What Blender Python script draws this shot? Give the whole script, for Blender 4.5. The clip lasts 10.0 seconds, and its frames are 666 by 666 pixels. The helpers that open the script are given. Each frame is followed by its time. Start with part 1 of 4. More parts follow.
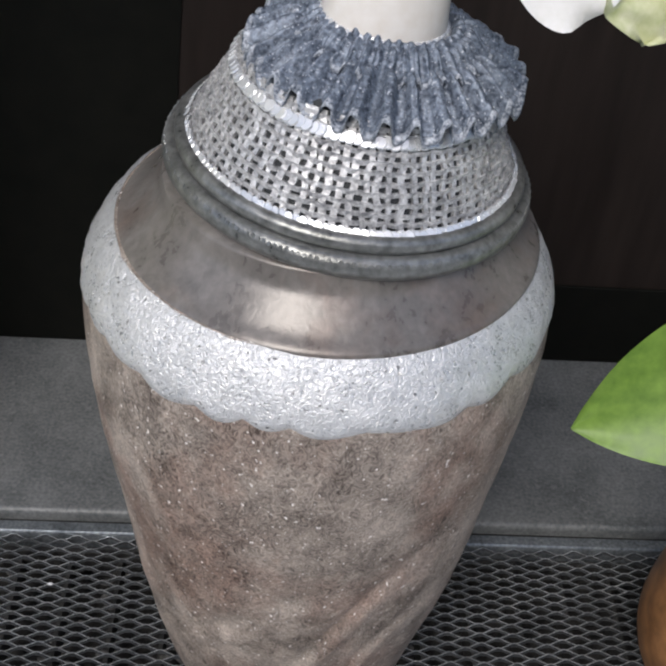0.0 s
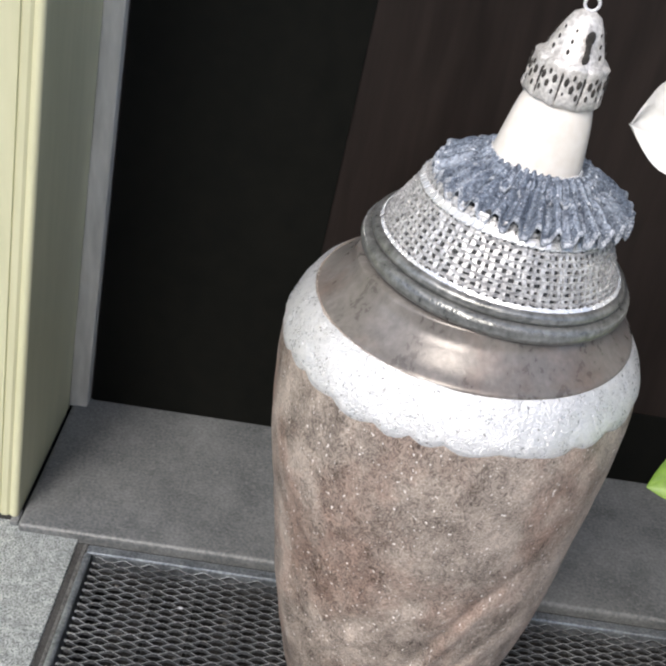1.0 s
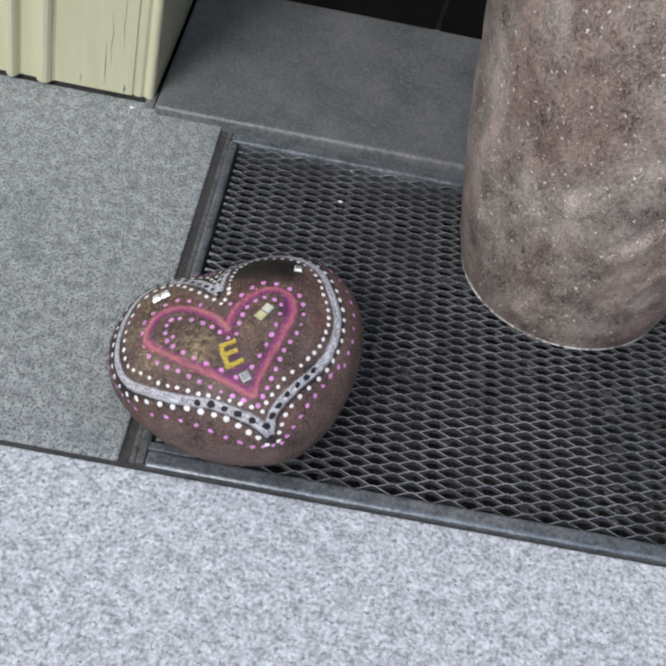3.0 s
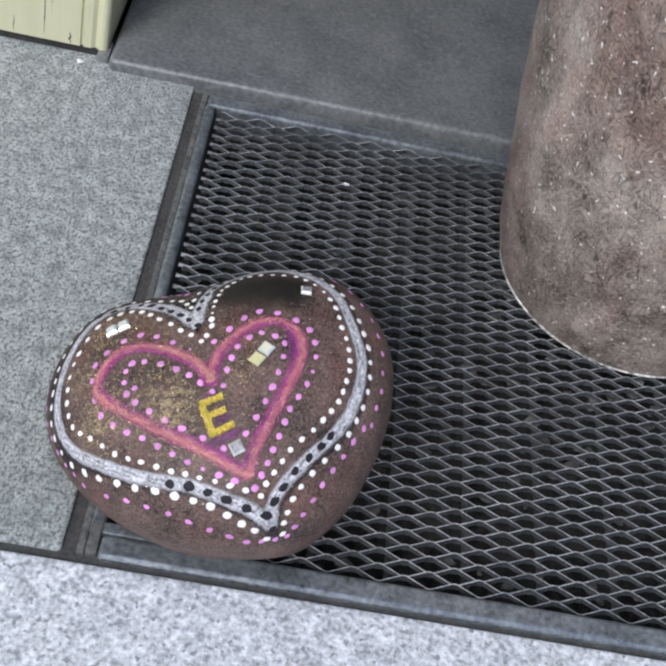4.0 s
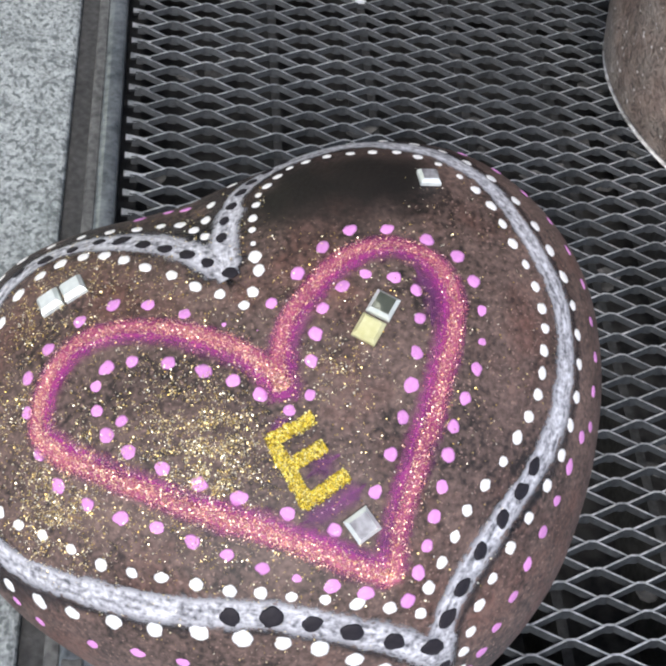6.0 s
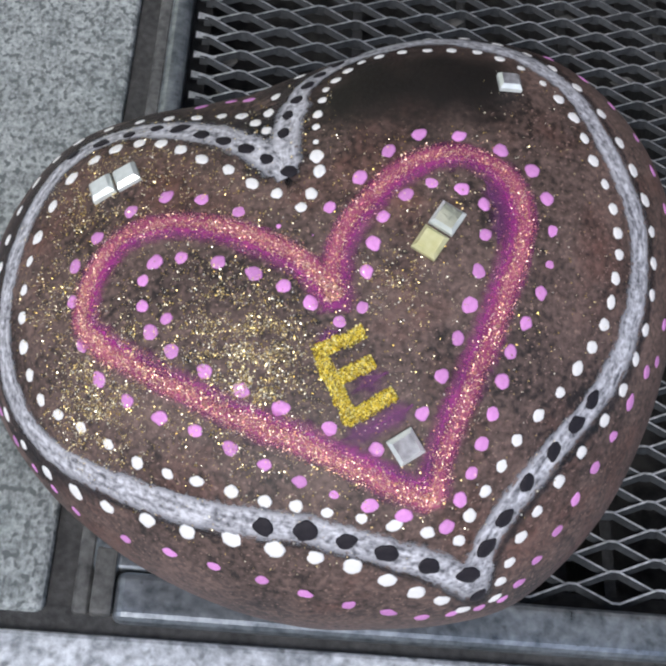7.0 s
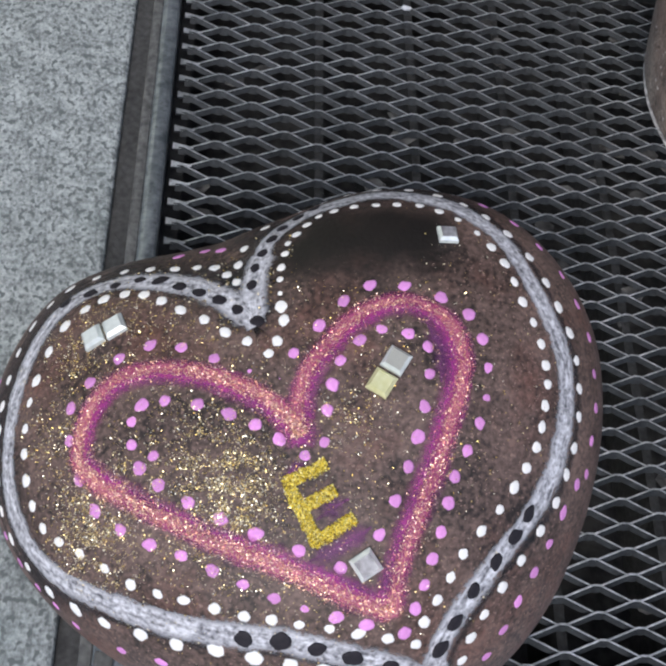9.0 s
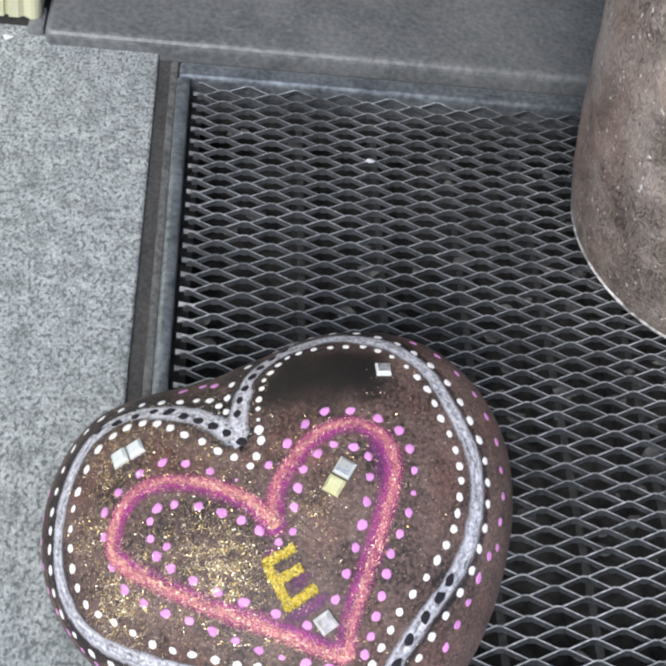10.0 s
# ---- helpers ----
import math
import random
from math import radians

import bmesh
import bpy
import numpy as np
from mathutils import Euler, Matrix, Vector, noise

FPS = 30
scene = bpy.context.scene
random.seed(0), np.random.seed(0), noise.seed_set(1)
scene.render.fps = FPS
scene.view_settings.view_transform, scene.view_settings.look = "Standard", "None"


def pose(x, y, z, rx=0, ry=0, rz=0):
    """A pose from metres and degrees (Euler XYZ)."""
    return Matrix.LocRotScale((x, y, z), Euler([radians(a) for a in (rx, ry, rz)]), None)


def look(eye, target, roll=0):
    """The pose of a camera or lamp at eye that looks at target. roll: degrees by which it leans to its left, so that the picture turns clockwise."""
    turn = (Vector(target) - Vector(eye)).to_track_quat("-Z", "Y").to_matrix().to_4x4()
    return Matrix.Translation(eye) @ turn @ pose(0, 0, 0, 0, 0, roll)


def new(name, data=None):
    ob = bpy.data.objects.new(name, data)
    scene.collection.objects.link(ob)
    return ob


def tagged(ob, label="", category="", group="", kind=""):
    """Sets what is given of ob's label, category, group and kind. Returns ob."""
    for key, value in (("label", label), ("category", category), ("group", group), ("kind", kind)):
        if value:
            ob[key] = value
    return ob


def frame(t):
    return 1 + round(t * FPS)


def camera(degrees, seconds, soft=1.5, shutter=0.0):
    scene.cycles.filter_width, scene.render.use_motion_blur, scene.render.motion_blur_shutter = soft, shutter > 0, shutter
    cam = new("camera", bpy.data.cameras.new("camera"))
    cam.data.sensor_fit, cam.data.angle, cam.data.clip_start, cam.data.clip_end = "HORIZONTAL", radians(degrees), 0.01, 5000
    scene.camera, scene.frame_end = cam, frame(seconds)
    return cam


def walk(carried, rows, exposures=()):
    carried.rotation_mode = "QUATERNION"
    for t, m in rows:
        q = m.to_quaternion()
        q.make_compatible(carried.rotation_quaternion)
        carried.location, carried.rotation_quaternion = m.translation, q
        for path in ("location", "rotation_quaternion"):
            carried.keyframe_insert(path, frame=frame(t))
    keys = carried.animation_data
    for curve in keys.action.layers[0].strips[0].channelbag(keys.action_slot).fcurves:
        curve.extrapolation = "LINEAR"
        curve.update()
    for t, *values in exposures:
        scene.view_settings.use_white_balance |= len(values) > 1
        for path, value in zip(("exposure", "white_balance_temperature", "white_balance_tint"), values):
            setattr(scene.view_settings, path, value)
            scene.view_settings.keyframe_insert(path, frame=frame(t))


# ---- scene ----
cam = camera(34.84, 10.0, soft=2.7)
PATH = [
    (0.0, look((0.3028, -0.6283, 0.7949), (0.3347, -0.2534, 0.4655), 5.71)),
    (0.3, look((0.2637, -0.7177, 0.8180), (0.3057, -0.3233, 0.5136), 8.45)),
    (0.5, look((0.2401, -0.7671, 0.8337), (0.2735, -0.3650, 0.5384), 10.25)),
    (0.7, look((0.2288, -0.7936, 0.8570), (0.2523, -0.3856, 0.5689), 10.56)),
    (1.0, look((0.2158, -0.8348, 0.8457), (0.2253, -0.4131, 0.5772), 9.45)),
    (1.5, look((0.1923, -0.8676, 0.7695), (0.1850, -0.4551, 0.4871), 7.93)),
    (2.0, look((0.1721, -0.8586, 0.7070), (0.1640, -0.4652, 0.3986), 9.91)),
    (2.5, look((0.1288, -0.8380, 0.6504), (0.1307, -0.4640, 0.3186), 11.76)),
    (2.7, look((0.1177, -0.8431, 0.6534), (0.1252, -0.4852, 0.3043), 12.10)),
    (4.0, look((0.0745, -0.6617, 0.5178), (0.1129, -0.3372, 0.1394), 15.73)),
    (4.5, look((0.0409, -0.5600, 0.4915), (0.0670, -0.2392, 0.1089), 16.81)),
    (5.0, look((0.0054, -0.5487, 0.3762), (0.0749, -0.2240, 0.0025), 19.69)),
    (5.5, look((0.0125, -0.4838, 0.3338), (0.1414, -0.1730, -0.0361), 20.00)),
    (6.0, look((0.0226, -0.4761, 0.3097), (0.1199, -0.1977, -0.0941), 18.91)),
    (6.2, look((0.0253, -0.4679, 0.3009), (0.1103, -0.2141, -0.1215), 19.89)),
    (7.3, look((0.0279, -0.4642, 0.3039), (0.0967, -0.2301, -0.1325), 20.95)),
    (7.5, look((0.0216, -0.4605, 0.3042), (0.0939, -0.2264, -0.1316), 21.33)),
    (8.0, look((0.0231, -0.4638, 0.3023), (0.0951, -0.2223, -0.1295), 19.97)),
    (8.5, look((0.0266, -0.4603, 0.3168), (0.1028, -0.2065, -0.1072), 19.31)),
    (9.0, look((0.0245, -0.4630, 0.3450), (0.1012, -0.2097, -0.0793), 19.43)),
    (9.5, look((0.0251, -0.4785, 0.3807), (0.0955, -0.2135, -0.0374), 17.48)),
    (10.0, look((0.0299, -0.5008, 0.4389), (0.0934, -0.2176, 0.0317), 13.57)),
]
EXPOSURES = [(0.0, 0.1, 6300, 10), (0.5, 0.44, 6350, 10), (1.0, 0.72, 6500, 10), (1.5, 0.4, 6550, 10), (2.0, 0.35, 6350, 10), (2.5, 0.2, 6200, 10), (4.0, 0.44, 5950, 10), (4.5, 0.56, 6000, 10), (5.5, 0.86, 6050, 10), (6.2, 0.6, 6050, 10), (7.5, 0.18, 5900, 10), (8.5, 0.27, 5900, 10), (9.5, 0.47, 5960, 10), (10.0, 0.74, 6000, 10)]
walk(cam, PATH, EXPOSURES)

# ---- world and light ----
world = bpy.data.worlds.new("sky")
scene.world = world
world.use_nodes = True
wn = world.node_tree.nodes
sky = wn.new("ShaderNodeTexSky")
sky.sky_type, sky.sun_disc = "NISHITA", False
sky.sun_elevation, sky.sun_rotation = radians(48), radians(200)
sky.air_density, sky.dust_density = 1.0, 3.0
world.node_tree.links.new(sky.outputs[0], wn["Background"].inputs[0])
wn["Background"].inputs[1].default_value = 0.15
sun = new("sun", bpy.data.lights.new("sun", "SUN"))
sun.data.energy, sun.data.angle, sun.data.color = 1.2, radians(25), (1.0, 0.97, 0.93)
sun.matrix_world = look((-1.2, -3.3, 3.6), (0.3, -0.1, 0.2))


# ---- materials ----
K = 0.1   # decimetres to metres


def material(name, a, b, rough=0.6, metal=0.0, fine=200.0, coarse=14.0, bump=0.2, speck=None, speck_scale=900.0,
             speck_at=0.62, spec=0.5, stretch=(1, 1, 1), each=0.0, rough_var=0.15, fine_mix=0.5, bump_dist=0.002, sharp=0.14, curl=0.0, tint=None, tint_scale=9.0, tint_at=0.52, speck_soft=0.05):
    """Two colours mixed by coarse and fine noise, specks of a third, bump from both noises."""
    m = bpy.data.materials.new(name)
    m.use_nodes = True
    n, l = m.node_tree.nodes, m.node_tree.links
    bsdf = n["Principled BSDF"]
    co = n.new("ShaderNodeTexCoord")
    mp = n.new("ShaderNodeMapping")
    mp.inputs["Scale"].default_value = stretch
    l.new(co.outputs["Object"], mp.inputs[0])
    n1, n2 = n.new("ShaderNodeTexNoise"), n.new("ShaderNodeTexNoise")
    for node, s, d in ((n1, coarse, 6), (n2, fine, 4)):
        node.inputs["Scale"].default_value, node.inputs["Detail"].default_value = s, d
        l.new(mp.outputs[0], node.inputs["Vector"])
    n1.inputs["Roughness"].default_value = 0.66
    n2.inputs["Distortion"].default_value = curl
    mix = n.new("ShaderNodeMix")
    mix.data_type = "FLOAT"
    mix.inputs[0].default_value = fine_mix
    l.new(n1.outputs[0], mix.inputs[2])
    l.new(n2.outputs[0], mix.inputs[3])
    ramp = n.new("ShaderNodeValToRGB")
    ramp.color_ramp.elements[0].position, ramp.color_ramp.elements[1].position = 0.5 - sharp, 0.5 + sharp
    ramp.color_ramp.elements[0].color, ramp.color_ramp.elements[1].color = (*a, 1), (*b, 1)
    l.new(mix.outputs[0], ramp.inputs[0])
    colour = ramp.outputs[0]
    if tint:
        n4, r4, m4 = n.new("ShaderNodeTexNoise"), n.new("ShaderNodeMapRange"), n.new("ShaderNodeMix")
        n4.inputs["Scale"].default_value, n4.inputs["Detail"].default_value, n4.inputs["Roughness"].default_value = tint_scale, 6, 0.65
        l.new(mp.outputs[0], n4.inputs["Vector"])
        r4.inputs[1].default_value, r4.inputs[2].default_value, r4.inputs[4].default_value = tint_at, tint_at + 0.16, 0.7
        l.new(n4.outputs[0], r4.inputs[0])
        m4.data_type, m4.blend_type = "RGBA", "MULTIPLY"
        l.new(r4.outputs[0], m4.inputs[0])
        l.new(colour, m4.inputs[6])
        m4.inputs[7].default_value = (*tint, 1)
        colour = m4.outputs[2]
    if speck:
        n3 = n.new("ShaderNodeTexNoise")
        n3.inputs["Scale"].default_value, n3.inputs["Detail"].default_value = speck_scale, 1
        l.new(mp.outputs[0], n3.inputs["Vector"])
        r3 = n.new("ShaderNodeValToRGB")
        r3.color_ramp.elements[0].position, r3.color_ramp.elements[1].position = speck_at, speck_at + speck_soft
        l.new(n3.outputs[0], r3.inputs[0])
        mc = n.new("ShaderNodeMix")
        mc.data_type = "RGBA"
        l.new(r3.outputs[0], mc.inputs[0])
        l.new(colour, mc.inputs[6])
        mc.inputs[7].default_value = (*speck, 1)
        colour = mc.outputs[2]
    if each:
        info, hsv = n.new("ShaderNodeObjectInfo"), n.new("ShaderNodeHueSaturation")
        mr = n.new("ShaderNodeMapRange")
        mr.inputs[3].default_value, mr.inputs[4].default_value = 1 - each, 1 + each
        l.new(info.outputs["Random"], mr.inputs[0])
        l.new(mr.outputs[0], hsv.inputs["Value"])
        l.new(colour, hsv.inputs["Color"])
        colour = hsv.outputs[0]
    l.new(colour, bsdf.inputs["Base Color"])
    rr = n.new("ShaderNodeMapRange")
    rr.inputs[3].default_value, rr.inputs[4].default_value = max(0.02, rough - rough_var), min(1.0, rough + rough_var)
    l.new(mix.outputs[0], rr.inputs[0])
    l.new(rr.outputs[0], bsdf.inputs["Roughness"])
    bsdf.inputs["Metallic"].default_value = metal
    bsdf.inputs["Specular IOR Level"].default_value = spec
    if bump:
        bp = n.new("ShaderNodeBump")
        bp.inputs["Strength"].default_value, bp.inputs["Distance"].default_value = bump, bump_dist
        l.new(mix.outputs[0], bp.inputs["Height"])
        l.new(bp.outputs[0], bsdf.inputs["Normal"])
    return m


M_SLAB = material("grey_granite_flat", (0.14, 0.155, 0.153), (0.505, 0.535, 0.525), 0.7, fine=640, coarse=110, bump=0.25, speck=(0.13, 0.145, 0.143), speck_scale=430, speck_at=0.53, speck_soft=0.11, fine_mix=0.5, sharp=0.12, tint=(0.60, 0.65, 0.64), tint_scale=18, stretch=(1.1, 0.85, 1))
M_KERB = material("coarse_granite", (0.27, 0.29, 0.31), (0.84, 0.87, 0.90), 0.75, fine=340, coarse=95, bump=0.3, speck=(0.24, 0.255, 0.27), speck_scale=270, speck_at=0.58, speck_soft=0.14, fine_mix=0.5, sharp=0.12, tint=(0.8, 0.82, 0.84), tint_scale=40)
M_STEP = material("dark_slate_step", (0.085, 0.092, 0.094), (0.215, 0.222, 0.222), 0.42, fine=300, coarse=16, bump=0.16, speck=(0.20, 0.205, 0.205), speck_scale=190, speck_at=0.62, speck_soft=0.12, tint=(0.66, 0.68, 0.68), tint_scale=20)
M_JOINT = material("dark_joint", (0.026, 0.026, 0.025), (0.078, 0.077, 0.074), 0.9, fine=420, coarse=50, bump=0.5)
# Pit dirt taken near black: the shade below the grating is in the colour
M_PIT = material("shaded_pit_dirt", (0.008, 0.008, 0.008), (0.05, 0.048, 0.045), 0.95, fine=160, coarse=34, sharp=0.1)
M_MORTAR = material("grimy_mortar", (0.045, 0.045, 0.043), (0.16, 0.16, 0.152), 0.9, fine=320, coarse=60, bump=0.4, sharp=0.12)
M_LITTER = material("dry_litter", (0.05, 0.048, 0.045), (0.17, 0.165, 0.155), 0.9, fine=200, coarse=30, bump=0.3)
M_STEEL = material("galvanised_steel", (0.13, 0.15, 0.165), (0.40, 0.435, 0.465), 0.32, metal=0.65, fine=320, coarse=38, bump=0.12, speck=(0.16, 0.175, 0.185), speck_scale=420, speck_at=0.66, speck_soft=0.14)
# Strand sides near black, tops bright: shade and sky light in the colours
M_MESH = material("shaded_galvanised_mesh", (0.012, 0.0135, 0.015), (0.044, 0.048, 0.052), 0.6, metal=0.1, spec=0.3, fine=420, coarse=30, bump=0.1, tint=(0.45, 0.44, 0.42), tint_scale=16, tint_at=0.48)
M_MESHLIT = material("sky_lit_steel_edge", (0.30, 0.32, 0.33), (0.78, 0.80, 0.82), 0.35, metal=0.55, fine=420, coarse=22, bump=0.1, sharp=0.1, tint=(0.45, 0.45, 0.45), tint_scale=14, tint_at=0.47)
M_JAMB = material("cream_paint", (0.58, 0.58, 0.38), (0.68, 0.67, 0.465), 0.45, fine=60, coarse=6, bump=0.12, stretch=(1, 1, 0.12))
M_DOORFRAME = material("grey_white_paint", (0.55, 0.54, 0.50), (0.80, 0.78, 0.73), 0.55, fine=80, coarse=10, stretch=(1, 1, 0.2))
M_DOOR = material("dark_brown_door", (0.010, 0.0068, 0.0056), (0.022, 0.0155, 0.013), 0.5, fine=90, coarse=8, stretch=(1, 1, 0.1), bump=0.05, spec=0.3)
M_DOORBLACK = material("near_black_finish", (0.0042, 0.0047, 0.0040), (0.0076, 0.0077, 0.0064), 0.6, fine=50, coarse=5, bump=0.02, spec=0.1)
M_WALL = material("pale_render", (0.42, 0.41, 0.36), (0.55, 0.54, 0.48), 0.85, fine=120, coarse=5)
M_URN = material("brown_stone_urn", (0.080, 0.060, 0.048), (0.59, 0.505, 0.435), 0.40, fine=210, coarse=34, bump=1.0, speck=(0.95, 0.90, 0.86), speck_scale=340, speck_at=0.70, fine_mix=0.5, stretch=(1, 1, 0.75), sharp=0.13, curl=3.0, tint=(0.78, 0.60, 0.55), tint_scale=13, tint_at=0.47)
M_FOOT = material("worn_pale_foot", (0.16, 0.15, 0.14), (0.86, 0.83, 0.79), 0.5, fine=220, coarse=70, bump=0.4, sharp=0.1)
M_SHOULDER = material("weathered_grey_shoulder", (0.11, 0.100, 0.092), (0.30, 0.278, 0.258), 0.30, metal=0.2, fine=200, coarse=30, bump=0.3, fine_mix=0.35, sharp=0.2, curl=0.4, stretch=(1, 1, 0.6), tint=(0.85, 0.68, 0.62), tint_scale=16)
M_SILVER = material("crackled_silver_leaf", (0.70, 0.71, 0.72), (0.98, 0.98, 0.98), 0.30, metal=0.55, fine=420, coarse=70, bump=0.9, speck=(0.32, 0.32, 0.32), speck_scale=300, speck_at=0.69, curl=1.2, bump_dist=0.003)
M_RIM = material("dark_glossy_rim", (0.13, 0.135, 0.13), (0.36, 0.365, 0.355), 0.31, metal=0.6, fine=200, coarse=60, bump=0.4)
M_WEAVE = material("silver_weave", (0.26, 0.26, 0.27), (0.94, 0.94, 0.94), 0.38, metal=0.4, fine=420, coarse=110, bump=0.6)
M_LINER = material("dark_liner", (0.015, 0.017, 0.02), (0.04, 0.045, 0.05), 0.6, fine=300, coarse=30)
M_TRIM = material("white_satin_trim", (0.75, 0.77, 0.8), (0.92, 0.93, 0.95), 0.25, metal=0.3, fine=300, coarse=40, bump=0.1)
M_HEM = material("pale_lace_hem", (0.08, 0.10, 0.14), (0.56, 0.60, 0.66), 0.4, metal=0.2, fine=700, coarse=220, bump=0.5, sharp=0.1)
M_PETALGREEN = material("pale_green_petal", (0.50, 0.56, 0.24), (0.80, 0.80, 0.60), 0.6, fine=150, coarse=20, bump=0.1)
M_SEQUIN = material("silver_sequin", (0.82, 0.84, 0.87), (0.96, 0.97, 0.98), 0.26, metal=0.5, fine=300, coarse=60, bump=0.05, rough_var=0.08)
M_RUFFLE = material("blue_grey_lace", (0.035, 0.047, 0.072), (0.30, 0.35, 0.43), 0.42, metal=0.25, fine=420, coarse=110, bump=0.7, speck=(0.6, 0.64, 0.7), speck_scale=700, speck_at=0.66, fine_mix=0.6)
M_CONE = material("pearl_white_finial", (0.84, 0.79, 0.72), (0.93, 0.90, 0.86), 0.2, fine=120, coarse=14, bump=0.03)
M_CAP = material("silver_filigree", (0.45, 0.43, 0.41), (0.95, 0.93, 0.90), 0.35, metal=0.3, fine=400, coarse=120, bump=0.7)
M_DARKHOLE = material("dark_keyhole", (0.02, 0.018, 0.016), (0.05, 0.045, 0.04), 0.7)
M_STONE = material("brown_pebble", (0.020, 0.0145, 0.0122), (0.196, 0.130, 0.109), 0.55, fine=700, coarse=45, bump=0.2, speck=(0.26, 0.17, 0.14), speck_scale=1100, speck_at=0.66, spec=0.35, sharp=0.125, tint=(0.95, 0.62, 0.55), tint_scale=30)
M_WHITEDOT = material("white_paint_dot", (0.86, 0.84, 0.81), (0.96, 0.94, 0.91), 0.6, bump=0.1, spec=0.3)
M_PINKDOT = material("pink_paint_dot", (0.64, 0.24, 0.58), (0.80, 0.36, 0.74), 0.6, bump=0.1, each=0.14, spec=0.3)
M_BLACKDOT = material("black_paint_dot", (0.010, 0.008, 0.012), (0.03, 0.026, 0.032), 0.6, bump=0.1, spec=0.25)
M_GEM = material("silver_rhinestone", (0.66, 0.70, 0.67), (0.88, 0.92, 0.88), 0.1, metal=0.25, fine=300, coarse=90, bump=0.02, rough_var=0.06)
M_GEMTABLE = material("grey_clear_rhinestone", (0.20, 0.19, 0.20), (0.55, 0.55, 0.56), 0.12, metal=0.1, fine=220, coarse=90, bump=0.1, rough_var=0.06, sharp=0.1)
M_MIRROR = material("mirror_tile", (0.80, 0.80, 0.78), (0.92, 0.92, 0.90), 0.05, metal=1.0, fine=200, coarse=60, bump=0.02, rough_var=0.03)
# Pale yellow here is the cream wall's reflection, put into the base colour
M_GEMREFLECT = material("wall_reflecting_rhinestone", (0.66, 0.63, 0.30), (0.86, 0.83, 0.50), 0.1, metal=0.25, fine=300, coarse=90, bump=0.02, rough_var=0.06)
M_PETAL = material("white_petal", (0.72, 0.72, 0.68), (0.86, 0.85, 0.84), 0.6, fine=150, coarse=20, bump=0.1)
M_LEAF = material("light_green_leaf", (0.10, 0.19, 0.025), (0.20, 0.33, 0.05), 0.42, fine=120, coarse=14, bump=0.12)
M_POT = material("orange_brown_pot", (0.16, 0.075, 0.03), (0.48, 0.24, 0.10), 0.4, fine=60, coarse=9, bump=0.1)
M_POTMARK = material("red_mark", (0.4, 0.06, 0.03), (0.5, 0.09, 0.05), 0.5)
M_SOIL = material("potting_soil", (0.02, 0.014, 0.01), (0.06, 0.042, 0.03), 0.95, fine=200, coarse=40, bump=0.8)
M_ROAD = material("asphalt", (0.04, 0.04, 0.042), (0.075, 0.075, 0.077), 0.85, fine=60, coarse=0.6, bump=0.3)


